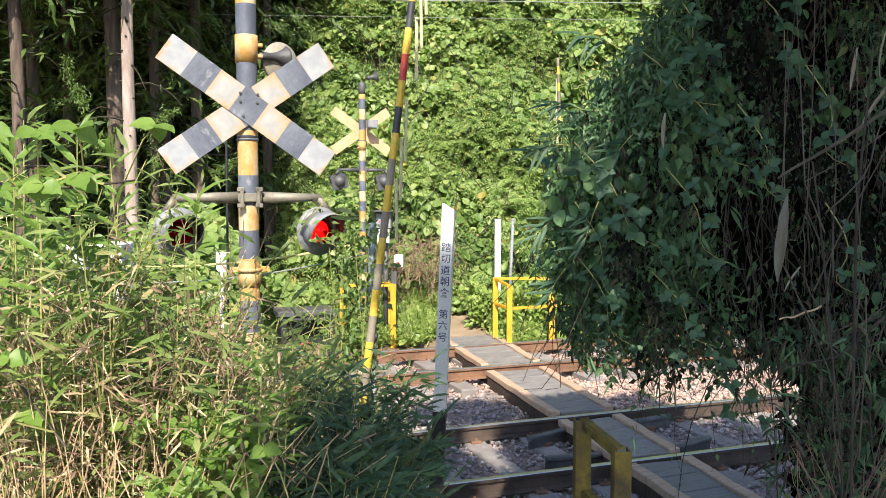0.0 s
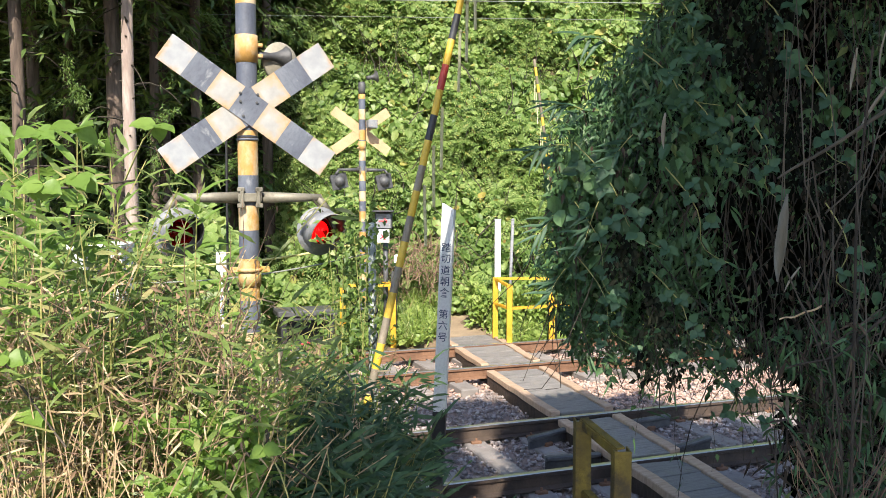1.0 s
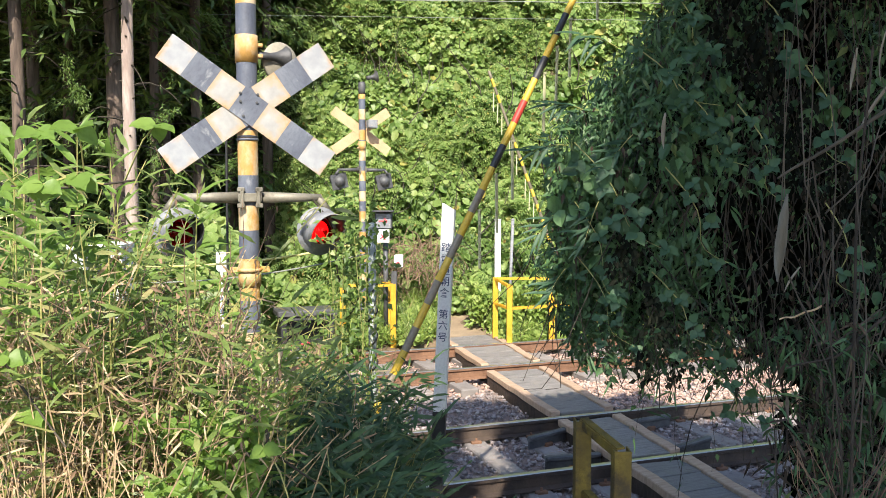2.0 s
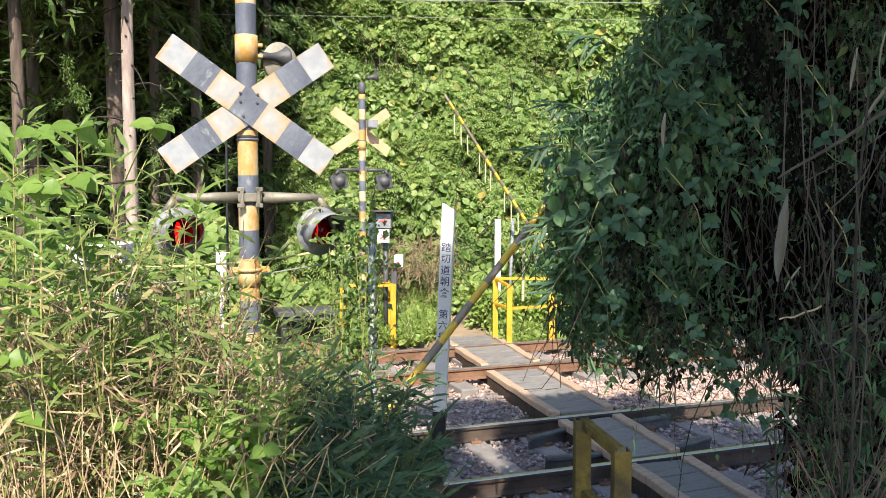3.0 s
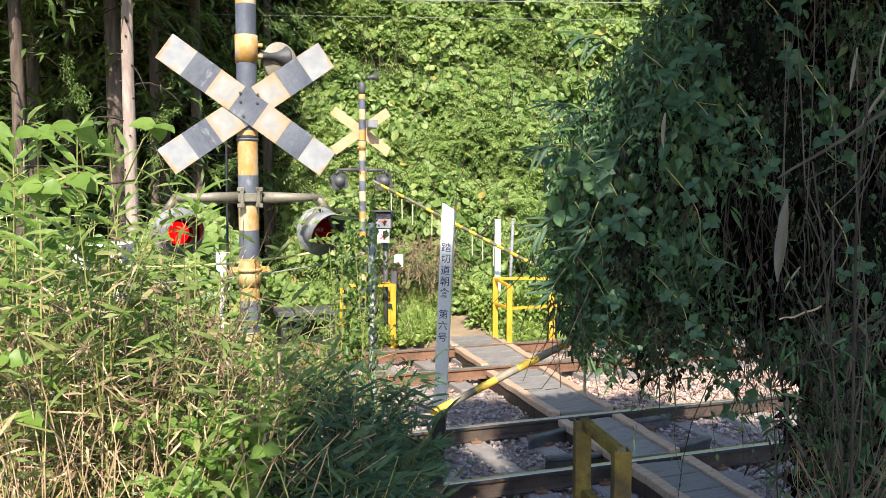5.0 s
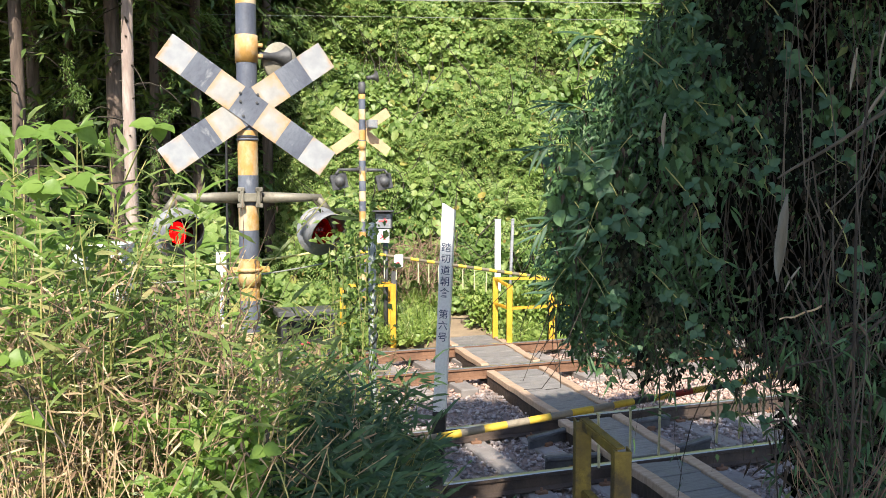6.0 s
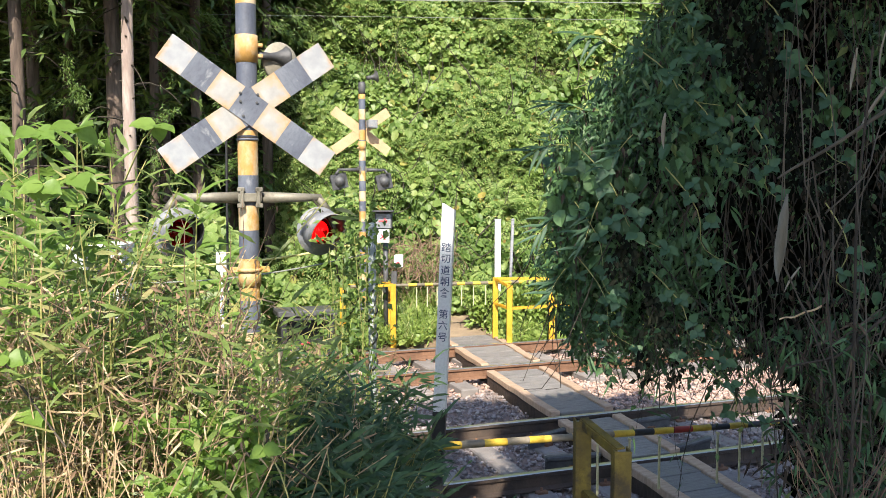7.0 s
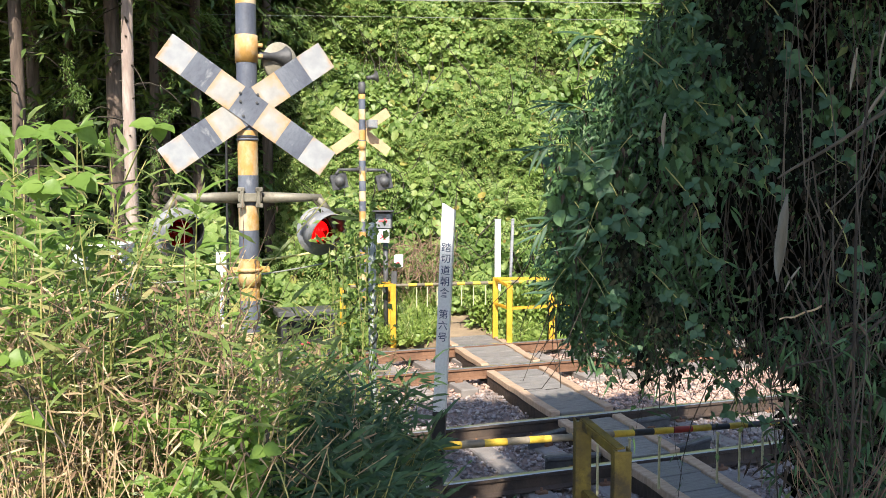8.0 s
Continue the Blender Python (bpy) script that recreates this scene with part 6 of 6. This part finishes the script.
def build_thicket_vine(p0, p1, n, size):
    """A thin vine with three-part leaves on the face of the thicket."""
    g = thing("shaded_vine", Matrix.Translation(p0), "blue-green vine with three-part leaves on the thicket", "vine", "vines on the thicket")
    t = np.linspace(0, 1, 10)
    pth = np.outer(t, np.array(p1) - np.array(p0)) + np.stack([0.04 * np.sin(t * 6), 0.02 * np.cos(t * 8), -0.06 * np.sin(t * 3.1)], -1)
    v, f = tubes([pth], [(0.0028, 0.0015)], 4)
    o = new("stem", from_arrays("stem", v, f, M["culm"], True))
    o.parent = g
    for i in range(n):
        b = np.array([np.interp((i + 0.5) / n, t, pth[:, e]) for e in range(3)]) + rng.normal(0, 0.03, 3) + np.array([0, -0.04, 0])
        az = rand(1, 3.4, 6.0)[0] + np.array([0, 1.6, -1.6])
        ds = np.stack([np.cos(az), np.full(3, -0.35), 0.8 * np.sin(az) - 0.1], -1)
        L = rand(3, 0.8, 1.1) * size
        v, f = leaves(BIGLEAF, np.repeat(b[None], 3, 0), ds, np.array([[-0.15, -0.85, 0.5]]) + rng.normal(0, 0.2, (3, 3)), L * 0.75, L * 0.6)
        o = new("leaf", from_arrays("leaf", v, f, BLUELEAF, True))
        o.parent = g


for p0, p1, n, size in (((0.60, 3.75, 2.62), (0.95, 3.45, 2.15), 8, 0.085), ((0.62, 3.85, 2.35), (0.80, 3.5, 1.90), 6, 0.08), ((0.80, 3.6, 3.05), (1.15, 3.4, 2.75), 7, 0.08),
                        ((0.95, 3.5, 2.5), (1.20, 3.4, 2.1), 6, 0.065), ((1.25, 3.4, 3.25), (1.5, 3.35, 2.9), 6, 0.085), ((0.9, 3.5, 2.05), (1.15, 3.4, 1.75), 6, 0.06),
                        ((1.45, 3.3, 2.9), (1.6, 3.25, 2.5), 5, 0.075), ((1.2, 3.35, 2.75), (1.4, 3.3, 2.35), 6, 0.06), ((1.10, 3.4, 1.66), (1.35, 3.4, 1.45), 5, 0.07), ((1.0, 3.5, 3.55), (1.3, 3.4, 3.2), 9, 0.075), ((1.2, 3.4, 3.6), (1.45, 3.35, 3.2), 9, 0.07), ((0.9, 3.5, 3.3), (1.15, 3.4, 2.95), 8, 0.07),
                        ((1.35, 3.3, 3.45), (1.6, 3.3, 3.2), 7, 0.07), ((1.0, 3.5, 2.85), (1.25, 3.35, 2.5), 8, 0.055), ((1.5, 3.2, 2.35), (1.62, 3.2, 2.0), 5, 0.06), ((0.62, 3.8, 2.1), (0.85, 3.55, 1.72), 7, 0.055)):
    build_thicket_vine(p0, p1, n, size)


branch([(1.22, 3.0, 2.44), (1.29, 3.0, 2.485), (1.46, 3.0, 2.585), (1.66, 3.0, 2.72), (1.9, 3.1, 2.86)], (0.004, 0.010), "bare brown branch rising through the thicket", M["greycane"])
branch([(1.22, 2.95, 1.93), (1.29, 2.95, 1.945), (1.38, 2.97, 1.975)], (0.003, 0.004), "short pale broken twig in the thicket", M["cane"])
branch([(1.25, 2.95, 1.75), (1.45, 2.95, 1.8), (1.7, 3.0, 2.0)], (0.003, 0.006), "thin bare branch under the thicket", M["twig"])
branch([(1.30, 2.9, 2.5), (1.36, 2.9, 2.1), (1.45, 2.9, 1.3), (1.44, 3.0, 0.6)], (0.003, 0.005), "thin cane hanging in the thicket", M["twig"])
branch([(1.50, 2.9, 2.9), (1.46, 2.9, 2.3), (1.49, 2.9, 0.5)], (0.004, 0.006), "dead cane standing by the thicket", M["twig"])

def build_hanging_sheath(m, length, width):
    g = thing("hanging_dry_leaf", m, "long dry bamboo leaf hanging in the thicket", "dry leaf", "hanging dry leaves")
    k = 9
    t = np.linspace(0, 1, k)
    w = width * np.sin(np.pi * (0.08 + 0.92 * t)) ** 0.8
    bend = 0.10 * length * np.sin(t * 2.4)
    v = np.concatenate([np.stack([sx * w, bend + 0.25 * w * abs(sx), -length * t], -1) for sx in (-1, 0, 1)])
    f = np.array([(a * k + i, (a + 1) * k + i, (a + 1) * k + i + 1, a * k + i + 1) for a in (0, 1) for i in range(k - 1)])
    o = new("blade", from_arrays("blade", v, f, M["sheath"], True))
    o.parent = g
    o.modifiers.new("thickness", "SOLIDIFY").thickness = 0.0015


M["sheath"] = mat("bleached_sheath", (0.24, 0.215, 0.165), (0.38, 0.345, 0.275), 8, 0.75, 0, 0.3, 60, None, (4, 4, 0.4))
for x, y, z, rx, ry, rz, ln, w in ((1.63, 3.0, 2.80, 5, 30, 10, 0.22, 0.007), (1.60, 3.0, 2.98, -5, 14, 40, 0.20, 0.006), (1.52, 3.05, 2.92, 8, 6, -20, 0.16, 0.007), (0.92, 3.42, 2.72, 5, -3, 15, 0.15, 0.010), (1.40, 3.2, 2.10, 0, 35, 20, 0.12, 0.005)):
    build_hanging_sheath(pose(x, y, z, rx, ry, rz), ln, w)


def build_spiky_edge():
    """Arching sprays of long blades that stick out of the thicket's rounded edge."""
    for i, (x, y, z, lean, up) in enumerate(((0.60, 4.0, 2.62, -0.17, 0.02), (0.66, 3.9, 2.78, -0.16, 0.07), (0.80, 3.8, 3.05, -0.18, 0.10), (0.98, 3.8, 3.32, -0.18, 0.12), (1.15, 3.8, 3.52, -0.16, 0.12),
                                             (0.58, 4.0, 2.30, -0.12, -0.06), (0.72, 3.8, 2.35, -0.08, -0.16), (0.85, 3.7, 2.65, -0.12, -0.10), (0.60, 4.0, 2.02, -0.09, -0.08))):
        g = thing("bamboo_spray", pose(x, y, z), "arching dark bamboo spray at the edge of the thicket", "bamboo", "bamboo sprays on the thicket")
        t = np.linspace(0, 1, 7)
        pth = np.stack([lean * t, -0.06 * t, up * t - 0.05 * t ** 2], -1)
        v, f = tubes([pth], [(0.003, 0.001)], 4)
        o = new("cane", from_arrays("cane", v, f, M["culm"], True))
        o.parent = g
        for j in range(9):
            w = 0.25 + 0.75 * j / 8
            b = np.array([np.interp(w, t, pth[:, e]) for e in range(3)])[None]
            d = np.array([[-0.8 + 0.5 * math.sin(j * 2.3 + i), -0.3, -0.35 + 0.5 * math.sin(j * 1.7 + i)]])
            L = np.array([0.11 + 0.05 * ((j * 0.618 + i * 0.3) % 1)])
            v, f = leaves(BLADE, b, d, np.array([[0.1, -0.7, 0.7]]), L, L * 0.13)
            o = new("leaf", from_arrays("leaf", v, f, BLUELEAF, True))
            o.parent = g


build_spiky_edge()


def build_low_canes():
    """Pale broken canes fanning out at the foot of the thicket."""
    for i in range(24):
        y = 2.75 + 0.4 * ((i * 0.618) % 1)
        q = 0.47 + 0.08 * ((i * 0.382) % 1)
        t = np.linspace(0, 1, 7)
        a, h = 0.30 * math.sin(i * 2.4), 0.45 + 0.5 * ((i * 0.73) % 1)
        z0 = 0.62 + 0.5 * ((i * 0.27) % 1)
        xs = np.maximum(q * y + a * t + 0.1 * a * t ** 2, 0.435 * y)
        v, f = tubes([np.stack([xs, y + 0.05 * np.sin(t * 3 + i), z0 + h * t - 0.12 * h * t ** 2], -1)], [(0.0028, 0.0012)], 5)
        tagged(new("broken_cane", from_arrays("broken_cane", v, f, M["deadstem"], True)), "pale broken cane at the foot of the thicket", "cane", "broken canes")


build_low_canes()

dl = thing("dry_sheath", pose(1.235, 2.95, 2.385, 4, 3, 8), "pale dry bamboo sheath hanging from a stem", "dry leaf")
bm = bmesh.new()
pts = [(0.0, 0.0), (-0.08, 0.018), (-0.18, 0.024), (-0.26, 0.018), (-0.32, 0.0)]
prev = None
for z, w in pts:
    row = [bm.verts.new((sx * w, 0.012 * abs(sx) ** 2 - 0.01, z)) for sx in (-1, -0.5, 0, 0.5, 1)]
    if prev:
        for i in range(4):
            bm.faces.new((prev[i], prev[i + 1], row[i + 1], row[i])).smooth = True
    prev = row
bmesh.ops.solidify(bm, geom=bm.faces[:], thickness=0.002)
part("blade", bm, M["sheath"], dl)


# ---- unseen trees added behind the camera to cast the shade ----
def build_shade_tree(x, y, lobes, label):
    """A trunk with a limb to each lobe of its crown; lobes: centre, radii, leaves."""
    g = thing("unseen_shade_tree", pose(x, y, 0.7), label, "tree", "trees behind the path")
    t = np.linspace(0, 1, 8)
    top = max(c[2] for c, r, n in lobes) - 0.7
    paths, radii = [np.stack([0.1 * np.sin(t * 3), 0.1 * np.sin(t * 2), t * top], -1)], [(0.15, 0.05)]
    ps = []
    for c, r, n in lobes:
        c = np.array(c) - np.array([x, y, 0.7])
        s = np.array([0, 0, max(1.5, c[2] - 1.2)])
        paths.append(s + np.outer(t, c - s) + np.outer(np.sin(t * 3.1), [0.05, 0.08, 0.12]))
        radii.append((0.06, 0.015))
        q = unit(rng.normal(0, 1, (n, 3))) * (rand(n) ** 0.4)[:, None]
        q *= 1 + 0.16 * lump(q, 3.0, x + c[0])[:, None]
        ps.append(q * np.array(r) + c)
    tagged(stuff("trunk", tubes(paths, radii, 8), M["bark"], "", "", g, True), "", "", "", "")
    p = np.concatenate(ps)
    m = len(p)
    L = rand(m, 0.10, 0.22)
    tagged(stuff("crown", leaves(OVATE, p, scatter_dirs(m, (0, 0, 0), 0.6, 0.3), scatter_dirs(m, (0, 0, 1), 0.5, 0), L, L * 0.9), DARKLEAF, "", "", g), "", "", "", "stuff")


# crown lobes sit where their shadows are wanted on the ground and plants
build_shade_tree(0.1, -2.8, [((0.14, -2.0, 5.75), (0.70, 0.7, 0.95), 1800), ((-0.18, -2.0, 6.30), (0.36, 0.4, 0.50), 700), ((0.22, -2.0, 10.2), (0.72, 0.3, 0.42), 620), ((0.04, -2.3, 4.78), (0.77, 0.7, 0.68), 1500)], "unseen young broadleaf tree behind the footpath, added for its shade")
build_shade_tree(2.6, -2.6, [((2.52, -2.0, 7.2), (1.74, 1.2, 2.7), 12000), ((0.0, -2.0, 8.30), (0.42, 0.28, 0.55), 1100), ((-0.12, -2.0, 7.62), (0.17, 0.2, 0.34), 260), ((0.84, -2.0, 7.35), (0.30, 0.4, 0.80), 150), ((0.55, -2.0, 10.32), (0.44, 0.3, 0.36), 150), ((2.3, -1.8, 4.8), (1.5, 1.0, 1.2), 4000), ((1.5, -2.0, 9.5), (0.85, 0.7, 0.7), 1000), ((1.05, -2.0, 9.0), (0.48, 0.6, 0.5), 650)], "unseen spreading broadleaf tree behind the footpath, added for its shade")
build_shade_tree(5.6, -2.2, [((5.4, -2.0, 6.6), (1.9, 1.4, 2.8), 7000)], "unseen broadleaf tree beside the thicket, added for its shade")


LAMP_TURNS = (0.034, 0.57, 1.17, 1.77, 2.37, 2.97, 3.56, 4.15, 4.75, 5.35, 5.95, 6.55, 7.15, 7.75)


def motions():
    for (arm, slats, r), rows in ((NEAR_ARM, NEAR_ROWS), (FAR_ARM, FAR_ROWS)):
        walk(arm, [(t, pose(0, 0, 0, 0, -a, 0)) for t, a in rows])
        for k, (o, s) in enumerate(slats):
            walk(o, [(t, pose(s, 0, -r - 0.012, 0, a + (1.5 * math.sin(t * 5 + k) if t < 6.3 else 0), 0)) for t, a in rows])
    # the lamps blink in turn: each added disc turns half round every 0.6 s
    for beacons, flip in ((near_beacons, 0), (far_beacons, 1)):
        for k, bc in enumerate(beacons):
            side = (k + flip) % 2             # side 1 is lit at the start
            ang = 0 if side == 1 else 180
            rows = [(0.0, ang)]
            for t in LAMP_TURNS:
                f0 = round(t * FPS) / FPS
                rows += [(f0 + j / FPS, ang + 60 * j) for j in range(4)]
                ang += 180
            rows.append((8.0, ang))
            walk(bc, [(a, pose(0, 0, 0, 0, 0, b)) for a, b in rows])


motions()
